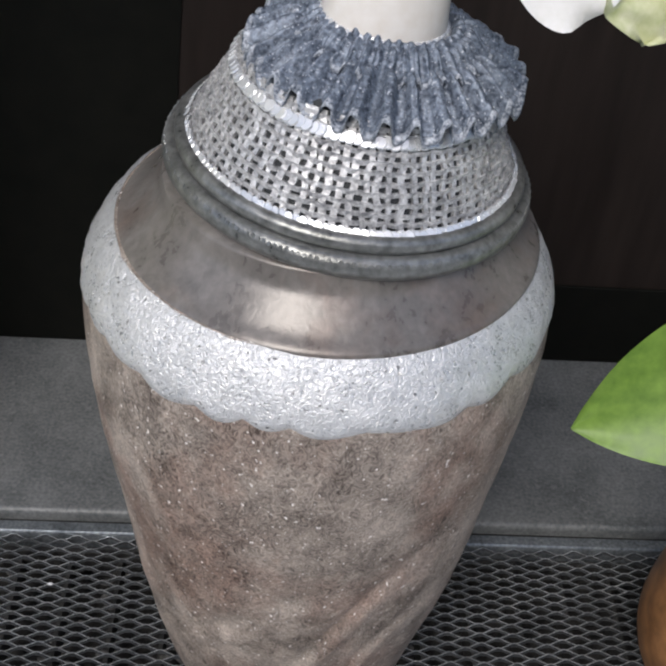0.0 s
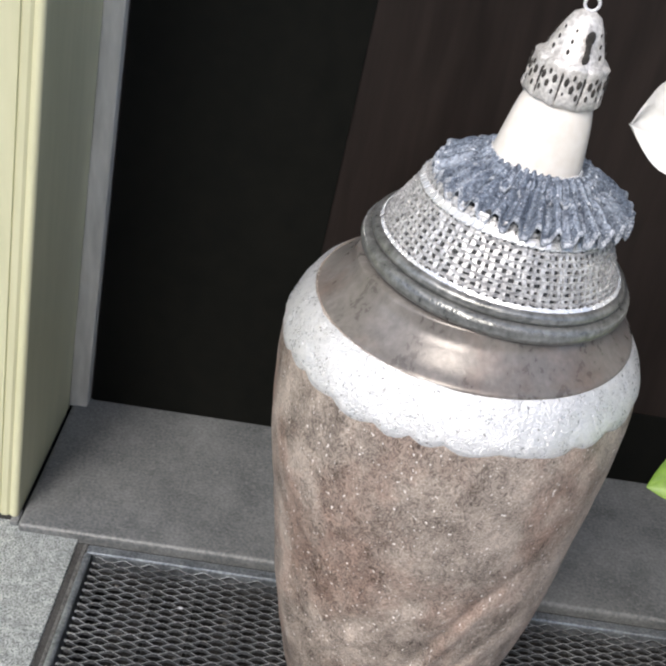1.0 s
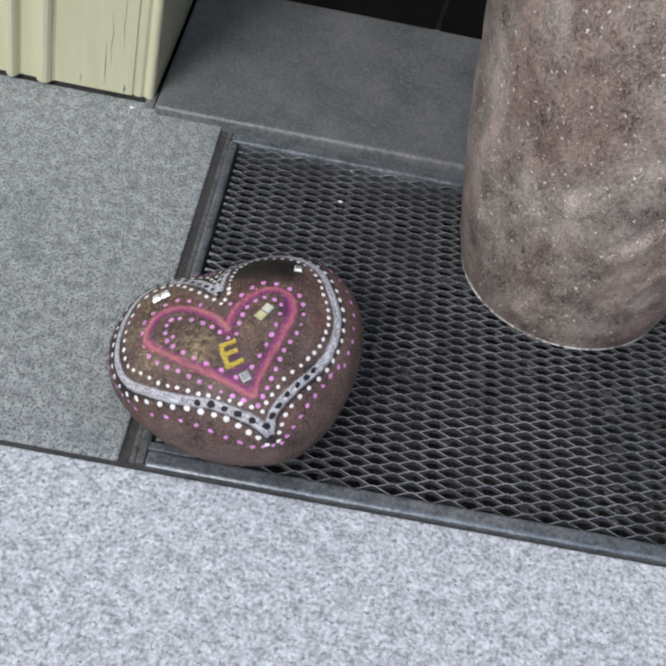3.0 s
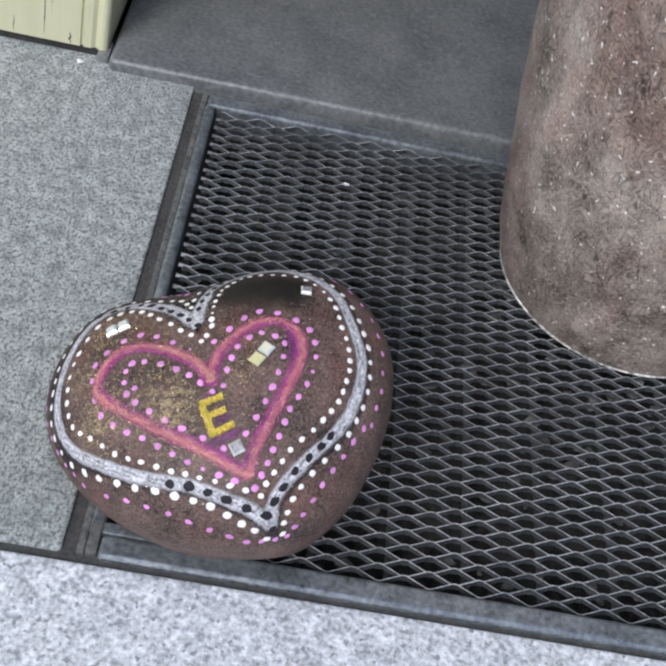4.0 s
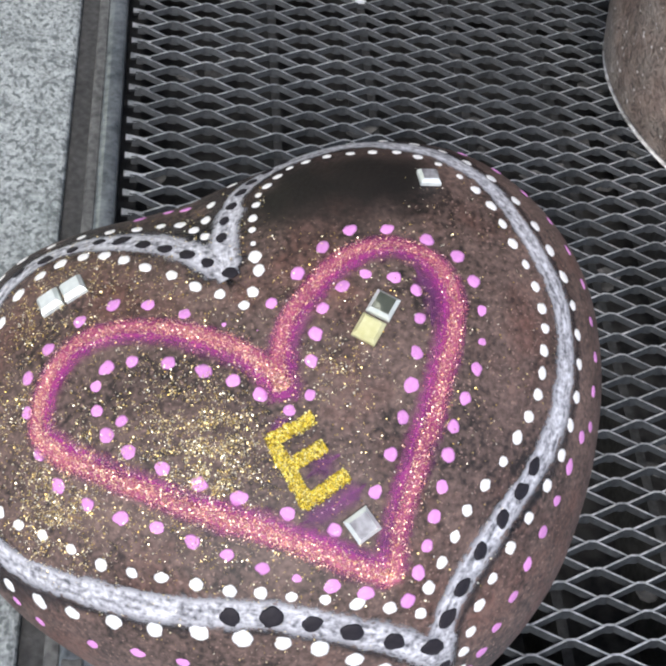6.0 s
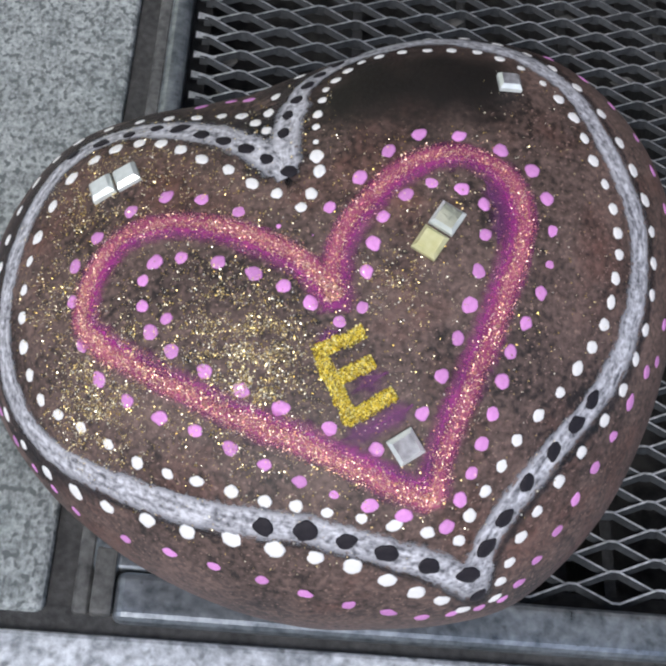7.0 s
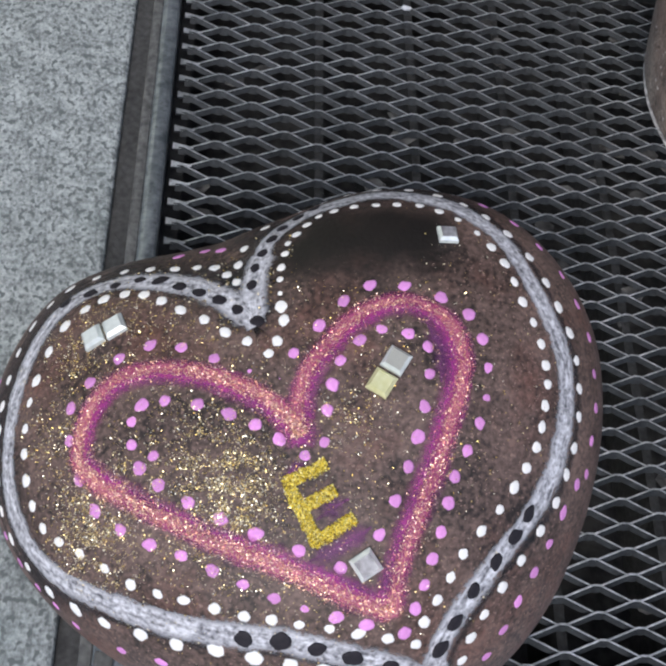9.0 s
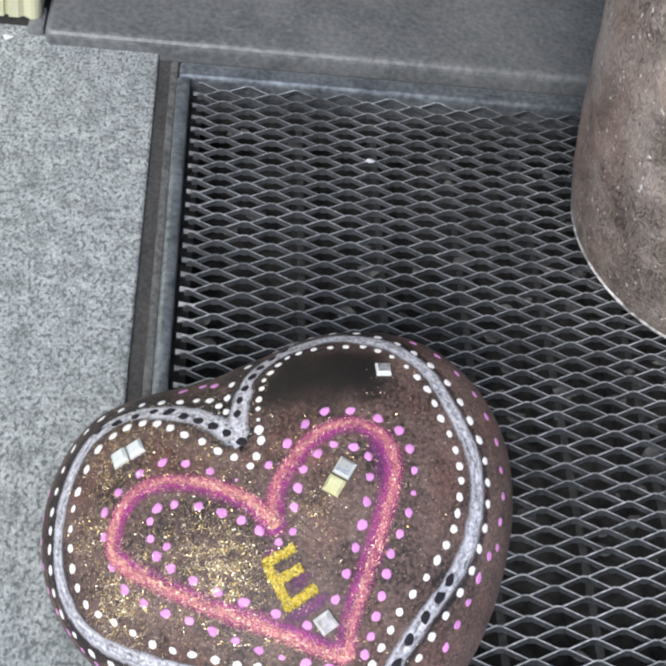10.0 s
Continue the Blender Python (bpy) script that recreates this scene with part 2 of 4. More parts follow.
def brushed(name, a, b, c, full=0.35, holes=0.0, most=1.0, rough=0.5, rag=0.5, streak=(90, 12), at=(0.36, 0.5, 0.66), pitted=False):
    """Thin hand-brushed paint: streaks along the stroke, feathered and broken at its edges, the ground showing through."""
    m = bpy.data.materials.new(name)
    m.use_nodes = True
    n, l = m.node_tree.nodes, m.node_tree.links
    bsdf = n["Principled BSDF"]
    along, across = n.new("ShaderNodeAttribute"), n.new("ShaderNodeAttribute")
    along.attribute_name, across.attribute_name = "along", "across"
    com = n.new("ShaderNodeCombineXYZ")
    sx, sy = n.new("ShaderNodeMath"), n.new("ShaderNodeMath")
    for node, src, k in ((sx, along, streak[0] * K), (sy, across, streak[1] * 0.25)):
        node.operation = "MULTIPLY"
        node.inputs[1].default_value = k
        l.new(src.outputs["Fac"], node.inputs[0])
    l.new(sx.outputs[0], com.inputs[0])
    l.new(sy.outputs[0], com.inputs[1])
    brush = n.new("ShaderNodeTexNoise")
    brush.inputs["Scale"].default_value, brush.inputs["Detail"].default_value, brush.inputs["Roughness"].default_value = 1.0, 5, 0.65
    l.new(com.outputs[0], brush.inputs["Vector"])
    co = n.new("ShaderNodeTexCoord")
    grain, tone = n.new("ShaderNodeTexNoise"), n.new("ShaderNodeTexNoise")
    for node, k in ((grain, 700), (tone, 70)):
        node.inputs["Scale"].default_value, node.inputs["Detail"].default_value = k, 4
        l.new(co.outputs["Object"], node.inputs["Vector"])
    mixed = n.new("ShaderNodeMath")
    mixed.operation = "ADD"
    l.new(brush.outputs[0], mixed.inputs[0])
    l.new((grain if pitted else tone).outputs[0], mixed.inputs[1])
    half = n.new("ShaderNodeMath")
    half.operation = "MULTIPLY"
    half.inputs[1].default_value = 0.5
    l.new(mixed.outputs[0], half.inputs[0])
    ramp = n.new("ShaderNodeValToRGB")
    e = ramp.color_ramp.elements
    e[0].position, e[0].color = at[0], (*a, 1)
    e[1].position, e[1].color = at[2], (*c, 1)
    mid = e.new(at[1])
    mid.color = (*b, 1)
    l.new(half.outputs[0], ramp.inputs[0])
    l.new(ramp.outputs[0], bsdf.inputs["Base Color"])
    far = n.new("ShaderNodeMath")
    far.operation = "ABSOLUTE"
    l.new(across.outputs["Fac"], far.inputs[0])
    wear = n.new("ShaderNodeMath")
    wear.operation = "ADD"
    l.new(brush.outputs[0], wear.inputs[0])
    l.new(grain.outputs[0], wear.inputs[1])
    edge = n.new("ShaderNodeMath")
    edge.operation = "MULTIPLY_ADD"
    l.new(wear.outputs[0], edge.inputs[0])
    edge.inputs[1].default_value = -rag
    back = n.new("ShaderNodeMath")
    back.operation = "SUBTRACT"
    back.inputs[0].default_value = 1.0 + rag - holes
    l.new(far.outputs[0], back.inputs[1])
    l.new(back.outputs[0], edge.inputs[2])
    fade = n.new("ShaderNodeMapRange")
    fade.inputs[1].default_value, fade.inputs[2].default_value = 0.0, full
    fade.inputs[3].default_value, fade.inputs[4].default_value = 0.0, most
    fade.interpolation_type = "SMOOTHSTEP"
    l.new(edge.outputs[0], fade.inputs[0])
    l.new(fade.outputs[0], bsdf.inputs["Alpha"])
    bsdf.inputs["Roughness"].default_value = rough
    bsdf.inputs["Specular IOR Level"].default_value = 0.35
    bp = n.new("ShaderNodeBump")
    bp.inputs["Strength"].default_value, bp.inputs["Distance"].default_value = 0.35, 0.0006
    l.new(wear.outputs[0], bp.inputs["Height"])
    l.new(bp.outputs[0], bsdf.inputs["Normal"])
    return m


def flakes(name, tones, rough=0.3, metal=0.7):
    """Glitter whose flakes each take one of a few foil tones."""
    m = bpy.data.materials.new(name)
    m.use_nodes = True
    n, l = m.node_tree.nodes, m.node_tree.links
    geo, ramp = n.new("ShaderNodeNewGeometry"), n.new("ShaderNodeValToRGB")
    r = ramp.color_ramp
    r.interpolation = "CONSTANT"
    r.elements[0].color = (*tones[0], 1)
    r.elements[1].position, r.elements[1].color = 1 / len(tones), (*tones[1], 1)
    for i, tone in enumerate(tones[2:]):
        r.elements.new((i + 2) / len(tones)).color = (*tone, 1)
    l.new(geo.outputs["Random Per Island"], ramp.inputs[0])
    bsdf = n["Principled BSDF"]
    l.new(ramp.outputs[0], bsdf.inputs["Base Color"])
    bsdf.inputs["Roughness"].default_value, bsdf.inputs["Metallic"].default_value = rough, metal
    return m


M_STROKE = brushed("pink_heart_paint", (0.24, 0.03, 0.13), (0.45, 0.09, 0.20), (0.64, 0.21, 0.26), full=0.8, most=0.80, rough=0.45, rag=0.5)
M_MAGENTA = brushed("magenta_paint", (0.17, 0.03, 0.15), (0.46, 0.05, 0.31), (0.74, 0.06, 0.44), full=0.95, most=0.72, rag=0.6)
M_PURPLE = brushed("purple_paint", (0.07, 0.02, 0.07), (0.19, 0.045, 0.17), (0.34, 0.07, 0.28), full=1.0, most=0.65, rag=0.5)
M_DARKPAINT = brushed("black_under_paint", (0.016, 0.015, 0.017), (0.026, 0.025, 0.028), (0.05, 0.048, 0.052), full=1.0, most=0.6, rag=0.4)
M_WHITEBAND = brushed("white_paint_band", (0.10, 0.10, 0.11), (0.40, 0.395, 0.42), (0.82, 0.815, 0.85), full=0.42, holes=0.06, most=0.95, rag=0.9, streak=(120, 11), at=(0.37, 0.48, 0.61), pitted=True)
M_COPPER = flakes("copper_gold_glitter", [(0.95, 0.58, 0.40), (0.70, 0.30, 0.20), (0.95, 0.74, 0.45), (0.50, 0.16, 0.16), (0.98, 0.70, 0.58), (0.80, 0.44, 0.22)])
M_GLITTER = flakes("gold_glitter", [(0.95, 0.78, 0.38), (0.62, 0.45, 0.12), (0.92, 0.68, 0.28), (0.98, 0.88, 0.60), (0.42, 0.28, 0.07), (1.0, 0.94, 0.74)], 0.28, 0.7)
M_LETTER = flakes("yellow_glitter", [(0.96, 0.76, 0.07), (0.50, 0.34, 0.02), (1.0, 0.93, 0.42), (0.88, 0.66, 0.04), (0.14, 0.09, 0.01), (0.36, 0.24, 0.02), (1.0, 0.84, 0.15)], 0.4, 0.25)

# ---- helpers: lengths below are in decimetres, K brings them to metres ----
TAU = 2 * math.pi
LEAN = 0.062   # the doorway stands plumb while the paving falls to one side


def thing(name, base, label, category, group="", kind=""):
    ob = new(name)
    ob.empty_display_size = 0.02
    ob.location = Vector(base) * K
    return tagged(ob, label, category, group, kind)


def under(ob, parent):
    ob.parent = parent
    if parent.type == "EMPTY":
        ob.matrix_parent_inverse = Matrix.Translation(parent.location).inverted()
    return ob


def finish(name, me, mat, parent=None, label="", smooth=True, kind=""):
    me.materials.append(mat)
    if smooth:
        me.shade_smooth()
    ob = new(name, me)
    if parent:
        under(ob, parent)
    return tagged(ob, label, kind=kind)


def part(name, bm, mat, parent=None, label="", smooth=False, kind=""):
    bmesh.ops.recalc_face_normals(bm, faces=bm.faces)
    bmesh.ops.scale(bm, vec=(K, K, K), verts=bm.verts)
    me = bpy.data.meshes.new(name)
    bm.to_mesh(me)
    bm.free()
    return finish(name, me, mat, parent, label, smooth, kind)


def grid_part(name, verts, faces, mat, parent=None, label="", smooth=True, kind=""):
    me = bpy.data.meshes.new(name)
    me.from_pydata([tuple(c * K for c in v) for v in verts], [], faces)
    me.update()
    return finish(name, me, mat, parent, label, smooth, kind)


def box(x0, x1, y0, y1, z0, z1, bevel=0.0, lean=0.0, bm=None, segments=2):
    own = bmesh.new()
    bmesh.ops.create_cube(own, size=1)
    for v in own.verts:
        v.co = Vector((x0 + (v.co.x + 0.5) * (x1 - x0), y0 + (v.co.y + 0.5) * (y1 - y0), z0 + (v.co.z + 0.5) * (z1 - z0)))
    if bevel:
        bmesh.ops.bevel(own, geom=own.edges[:], offset=bevel, segments=segments, affect="EDGES", profile=0.6)
    for v in own.verts:
        v.co.x += lean * v.co.z
    if bm is None:
        return own
    me = bpy.data.meshes.new("tmp")
    own.to_mesh(me)
    own.free()
    bm.from_mesh(me)
    bpy.data.meshes.remove(me)
    return bm


def lathe(profile, seg=96, cap=True):
    """Rings about the z axis from (radius, height) pairs."""
    verts, faces = [], []
    for r, z in profile:
        for i in range(seg):
            a = TAU * i / seg
            verts.append(Vector((r * math.cos(a), r * math.sin(a), z)))
    for k in range(len(profile) - 1):
        for i in range(seg):
            j = (i + 1) % seg
            faces.append((k * seg + i, k * seg + j, (k + 1) * seg + j, (k + 1) * seg + i))
    if cap:
        faces.append(tuple(range(seg))[::-1])
        faces.append(tuple((len(profile) - 1) * seg + i for i in range(seg)))
    return verts, faces


def smooth_profile(points, n):
    """Catmull-Rom through an open list of points."""
    p = [Vector(q) for q in points]
    p = [2 * p[0] - p[1], *p, 2 * p[-1] - p[-2]]
    out = []
    for i in range(1, len(p) - 2):
        for k in range(n):
            out.append(tuple(catmull(p[i - 1], p[i], p[i + 1], p[i + 2], k / n)))
    out.append(tuple(p[-2]))
    return out


def catmull(a, b, c, d, t):
    return 0.5 * (2 * b + (c - a) * t + (2 * a - 5 * b + 4 * c - d) * t * t + (3 * b - a - 3 * c + d) * t ** 3)


def closed(points, n, corners=()):
    """Closed Catmull-Rom; at the listed indices the curve keeps a sharp corner."""
    p = [Vector(q) for q in points]
    m, out = len(p), []
    for i in range(m):
        a, b, c, d = p[i - 1], p[i], p[(i + 1) % m], p[(i + 2) % m]
        if i in corners:
            a = b + (b - c) * 0.4
        if (i + 1) % m in corners:
            d = c + (c - b) * 0.4
        out += [catmull(a, b, c, d, k / n) for k in range(n)]
    return out


def evenly(line, step, ring=True):
    """Points at even steps along a polyline, with their directions."""
    pts = line + [line[0]] if ring else line
    lens = [(pts[i + 1] - pts[i]).length for i in range(len(pts) - 1)]
    total = sum(lens)
    count = max(2, round(total / step))
    out, i, run = [], 0, 0.0
    for k in range(count if ring else count + 1):
        s = min(total * k / count, total - 1e-6)
        while run + lens[i] < s:
            run += lens[i]
            i += 1
        d = pts[i + 1] - pts[i]
        out.append((pts[i] + d * ((s - run) / max(lens[i], 1e-9)), d.normalized()))
    return out


def offset_line(line, d):
    """A closed line moved sideways; positive is outwards for a clockwise line."""
    n, out = len(line), []
    for i in range(n):
        t = (line[(i + 2) % n] - line[i - 2]).normalized()
        out.append(line[i] + Vector((-t.y, t.x)) * d)
    return out


rnd = random.Random(7)

# ---- ground, pavement ----
ground = tagged(part("ground", box(-3000, 3000, -3000, 3000, -1.6, -1.5), M_ROAD), "grey asphalt street running to the horizon", "ground", kind="structure")
pavement = thing("pavement", (0, -5, 0), "grey granite paving slabs before the doorway", "pavement", kind="structure")
part("bedding", box(-42, -0.03, -30, 0.6, -1.5, -0.06), M_JOINT, pavement)
part("bedding", box(-0.02, 42, -30, -4.05, -1.5, -0.06), M_JOINT, pavement)
part("bedding", box(7.55, 42, -4.05, 0.6, -1.5, -0.06), M_JOINT, pavement)
part("paving_slab", box(-6.0, -0.017, -3.992, 0.17, -0.6, 0.0, 0.028, segments=4), M_SLAB, pavement, "fine grey granite slab")
for i in range(6):
    part("paving_slab", box(-12.1 - 6.06 * i, -6.04 - 6.06 * i, -3.995, 0.17, -0.6, 0.0, 0.015), M_SLAB, pavement)
    part("paving_slab", box(7.53 + 6.06 * i, 13.55 + 6.06 * i, -3.995, 0.02 if i == 0 else 0.17, -0.6, 0.0, 0.015), M_SLAB, pavement)
for i in range(10):
    part("kerb_slab", box(-45 + i * 8.4, -36.64 + i * 8.4, -9.0, -4.042, -1.5, 0.0, 0.03, segments=4), M_KERB, pavement, "coarse speckled granite slab" if i == 0 else "")
    for j in range(4):
        part("paving_slab", box(-42 + i * 8.4, -33.64 + i * 8.4, -9.04 - 5 * (j + 1) + 0.04, -9.04 - 5 * j, -0.6, -0.005, 0.02), M_SLAB, pavement)

# ---- doormat grating in its frame ----
grate = thing("doormat_grating", (3.0, -2.0, -0.3), "galvanised expanded-metal foot grating sunk in a steel frame", "doormat")
GX0, GX1, GY0, GY1 = 0.198, 7.28, -3.86, -0.1633
MX = 0.235       # where the first knots stand


part("pit_floor", box(0.01, 7.52, -4.02, 0.01, -0.9, -0.8), M_PIT, grate, "dirty pit below the grating, its shade in the colour")
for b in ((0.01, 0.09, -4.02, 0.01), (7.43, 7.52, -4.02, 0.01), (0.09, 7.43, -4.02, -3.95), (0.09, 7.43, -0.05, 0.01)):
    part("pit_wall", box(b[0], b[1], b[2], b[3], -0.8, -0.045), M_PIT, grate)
part("joint", box(-0.015, 0.055, -3.99, -0.01, -0.2, -0.03), M_JOINT, grate, "dark grimy joint")
part("mortar_strip", box(0.056, 0.104, -3.99, -0.03, -0.45, 0.0, 0.02, segments=3), M_MORTAR, grate, "grey mortar smeared along the frame")
part("frame_bar", box(0.098, 0.176, -3.875, -0.165, -0.45, 0.014, 0.034, segments=5), M_STEEL, grate)
part("frame_bar", box(7.35, 7.43, -3.98, -0.03, -0.45, 0.012, 0.012), M_STEEL, grate)
part("frame_bar", box(0.106, 7.347, -0.160, -0.03, -0.45, 0.0, 0.03, segments=4), M_STEEL, grate)
part("frame_bar", box(0.168, 7.347, -4.008, -3.862, -0.45, 0.012, 0.040, segments=5), M_STEEL, grate)
part("frame_corner", box(0.169, 0.52, -3.858, -3.79, -0.45, 0.004, 0.008), M_STEEL, grate)
part("mortar_strip", box(0.1055, 0.1665, -3.992, -3.80, -0.45, 0.0155, 0.012), M_MORTAR, grate, "grey mortar in the corner of the frame")
part("joint", box(-6.0, 7.5, -4.06, -3.97, -0.45, -0.028), M_JOINT, pavement, "grimy joint along the coarse slabs")
# Ledges wear the pit's near-black colour for the shade beside the mesh
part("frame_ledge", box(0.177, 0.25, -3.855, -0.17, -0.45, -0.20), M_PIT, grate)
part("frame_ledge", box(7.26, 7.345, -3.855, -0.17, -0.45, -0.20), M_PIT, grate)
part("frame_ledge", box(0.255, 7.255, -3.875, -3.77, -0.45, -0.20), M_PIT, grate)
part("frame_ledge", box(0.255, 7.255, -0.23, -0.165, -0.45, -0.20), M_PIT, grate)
# Steel bars coloured dark to match the pit's painted shade
for i in range(15):
    x = 0.86 + i * 0.46
    part("support_bar", box(x - 0.02, x + 0.02, -3.76, -0.19, -0.62, -0.30), M_JOINT, grate)


def expanded_metal():
    """Zigzag strands that meet at knots; each a tilted flat bar with a bright upper edge."""
    lwm, swm = 0.290, 0.0966
    verts, faces = [], []
    count = int((GY1 - GY0) / (swm / 2))
    steps = int((GX1 - GX0) / (lwm / 2))
    flat = 0.17                       # share of each half cell that is a knot
    dip = [[0.006 * noise.noise((i * 0.11, j * 0.05, 0)) for i in range(steps + 2)] for j in range(count + 1)]
    for k in range(count):
        yb = GY1 - (k + 1) * swm / 2
        ring = []
        for i in range(steps + 1):
            up = (i + k + 1) % 2
            y = yb + (swm / 2 if up else 0)
            for side in (-1, 1):
                x = MX + i * lwm / 2 + side * flat * lwm / 4
                if not GX0 <= x <= GX1:
                    x = min(max(x, GX0), GX1)
                z = -0.05 + dip[k][i] + (0.007 if up else -0.007)
                ring.append((x, y, z))
        base = len(verts)
        for x, y, z in ring:
            w, t = 0.0036, 0.019
            verts += [(x, y + 0.004 - w, z), (x, y + 0.004 + w, z), (x, y - 0.010 + w, z - t), (x, y - 0.010 - w, z - t)]
        for i in range(len(ring) - 1):
            a, b = base + 4 * i, base + 4 * i + 4
            for q in range(4):
                p = (q + 1) % 4
                faces.append((a + q, a + p, b + p, b + q))
        if k % 2 == 1:
            b, z = len(verts), -0.048 + dip[k][0]
            verts += [(GX0, yb - 0.009, z), (GX0, yb + 0.025, z), (GX0 + 0.085, yb + 0.010, z), (GX0 + 0.085, yb + 0.002, z),
                      (GX0, yb - 0.009, z - 0.012), (GX0, yb + 0.025, z - 0.012), (GX0 + 0.085, yb + 0.010, z - 0.012), (GX0 + 0.085, yb + 0.002, z - 0.012)]
            faces += [(b + 3, b + 2, b + 1, b), (b, b + 1, b + 5, b + 4), (b + 1, b + 2, b + 6, b + 5), (b + 2, b + 3, b + 7, b + 6), (b + 3, b, b + 4, b + 7)]
    return verts, faces


v, f = expanded_metal()
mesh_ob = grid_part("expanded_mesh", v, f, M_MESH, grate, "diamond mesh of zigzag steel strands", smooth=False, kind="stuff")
mesh_ob.data.materials.append(M_MESHLIT)
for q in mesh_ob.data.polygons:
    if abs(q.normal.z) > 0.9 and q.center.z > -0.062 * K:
        q.material_index = 1          # sky light on the upper faces, painted as brighter steel


def litter():
    """Bits of leaf and grit caught below the strands."""
    r = random.Random(21)
    verts, faces = [], []
    for _ in range(420):
        x, y, z = r.uniform(0.3, 4.8), r.uniform(-3.7, -0.3), -0.10 - 0.5 * r.random() ** 1.5
        if noise.noise((x * 1.7, y * 1.7, 6.0)) < r.uniform(-0.4, 0.3):
            continue
        n, size, b = 7, r.uniform(0.015, 0.055), len(verts)
        tilt, turn = r.uniform(-0.35, 0.35), r.uniform(0, TAU)
        for lay in (0, 1):
            for k in range(n):
                a = TAU * k / n + turn
                q = size * (0.65 + 0.5 * r.random()) * (1.3 if lay == 0 else 0.9)
                verts.append((x + q * math.cos(a), y + 0.7 * q * math.sin(a), z + tilt * q * math.cos(a) + (0.0 if lay == 0 else 0.012)))
        for k in range(n):
            m = (k + 1) % n
            faces.append((b + k, b + m, b + n + m, b + n + k))
        faces.append(tuple(b + n + k for k in range(n)))
    return verts, faces


v, f = litter()
tagged(grid_part("pit_litter", v, f, M_LITTER, None, smooth=False), "grey leaf scraps and grit caught under the grating", "litter", kind="stuff")

# ---- threshold, jambs, door, facade ----
step = tagged(part("threshold", box(-0.69, 9.3, 0.012, 3.2, -1.5, 0.095, 0.06, segments=5), M_STEP), "worn dark grey stone doorstep with a rounded edge", "doorstep", kind="structure")


def jamb_profile():
    """Plan of the left jamb: beads and grooves on the front, the reveal behind."""
    pts = [(-0.73, 2.19), (-0.73, 0.22)]
    pts += [(-0.775 + 0.045 * math.cos(a), 0.20 + 0.045 * -math.sin(a)) for a in (0.3, 0.8, 1.3, 1.8, 2.4)]
    pts += [(-0.83, 0.185), (-0.86, 0.165), (-0.915, 0.165), (-0.922, 0.185), (-0.938, 0.185), (-0.945, 0.165), (-1.70, 0.165), (-1.73, 0.15)]
    pts += [(-1.80 + 0.07 * math.cos(a), 0.15 - 0.06 * math.sin(a)) for a in (0.4, 1.0, 1.57, 2.1, 2.7)]
    pts += [(-1.88, 0.16), (-2.04, 0.17), (-2.06, 0.13)]
    pts += [(-2.11 + 0.045 * math.cos(a), 0.13 - 0.045 * math.sin(a)) for a in (0.4, 1.2, 2.0, 2.8)]
    pts += [(-2.18, 0.165), (-3.2, 0.165), (-3.2, 2.19)]
    return pts


def extrude_plan(pts, z0, z1, lean):
    bm = bmesh.new()
    lo = [bm.verts.new((x + lean * z0, y, z0)) for x, y in pts]
    hi = [bm.verts.new((x + lean * z1, y, z1)) for x, y in pts]
    for i in range(len(pts)):
        j = (i + 1) % len(pts)
        bm.faces.new((lo[i], lo[j], hi[j], hi[i]))
    bm.faces.new(lo)
    bm.faces.new(hi[::-1])
    return bm


jamb = thing("door_jamb", (-1.5, 1.0, 0), "cream-painted wooden door jamb with beaded mouldings, chipped at the foot", "door jamb", kind="structure")
part("pilaster", extrude_plan(jamb_profile(), 0.05, 24, LEAN), M_JAMB, jamb)
part("foot_gap", box(-3.2, -0.76, 0.2, 2.2, -0.1, 0.048), M_JOINT, jamb, "dark gap under the jamb")
part("mortar_corner", box(-0.80, -0.70, 0.08, 0.30, -0.05, 0.055, 0.03), M_STEP, jamb, "crumbled mortar at the jamb foot")


def crack(x, z0, z1, wide, seed):
    """A thin dark split in the paint, tapering to both ends."""
    bm = bmesh.new()
    rows = []
    for i in range(15):
        t = i / 14
        z = z0 + (z1 - z0) * t
        w = wide * math.sin(math.pi * min(max(t, 0.04), 0.96)) * (0.7 + 0.6 * noise.noise((t * 9, seed, 0)))
        c = x + LEAN * z + 0.012 * noise.noise((t * 4, seed, 5))
        rows.append([bm.verts.new((c + k * w, 0.1625, z)) for k in (-1, 1)])
    for a, b in zip(rows, rows[1:]):
        bm.faces.new((a[0], a[1], b[1], b[0]))
    return bm


for x, z0, z1, wide, seed in ((-1.22, 0.10, 0.62, 0.0045, 1), (-1.17, 0.30, 0.95, 0.0035, 2), (-1.02, 0.06, 0.16, 0.010, 3), (-1.06, 0.5, 1.3, 0.003, 4), (-1.45, 0.07, 0.22, 0.004, 5)):
    part("paint_crack", crack(x, z0, z1, wide, seed), M_JOINT, jamb, "dark split in the cream paint")
frame_l = tagged(part("door_frame", box(-0.735, -0.51, 2.20, 2.7, 0.075, 24, 0.02, LEAN), M_DOORFRAME), "narrow weathered grey-white door frame", "door frame", kind="structure")
door = thing("door_1", (3.5, 2.6, 0.12), "dark brown closed door with its unlit left side in black", "door", kind="structure")
part("door_leaf", box(-0.505, 9.0, 2.38, 2.9, 0.085, 21, 0.02, LEAN), M_DOOR, door)
# Black sheet paints the part of the door that catches no reflected light
part("panel", box(-0.48, 1.95, 2.36, 2.39, 0.10, 20, 0.0, LEAN), M_DOORBLACK, door, "black sheet for the side of the door without reflections")
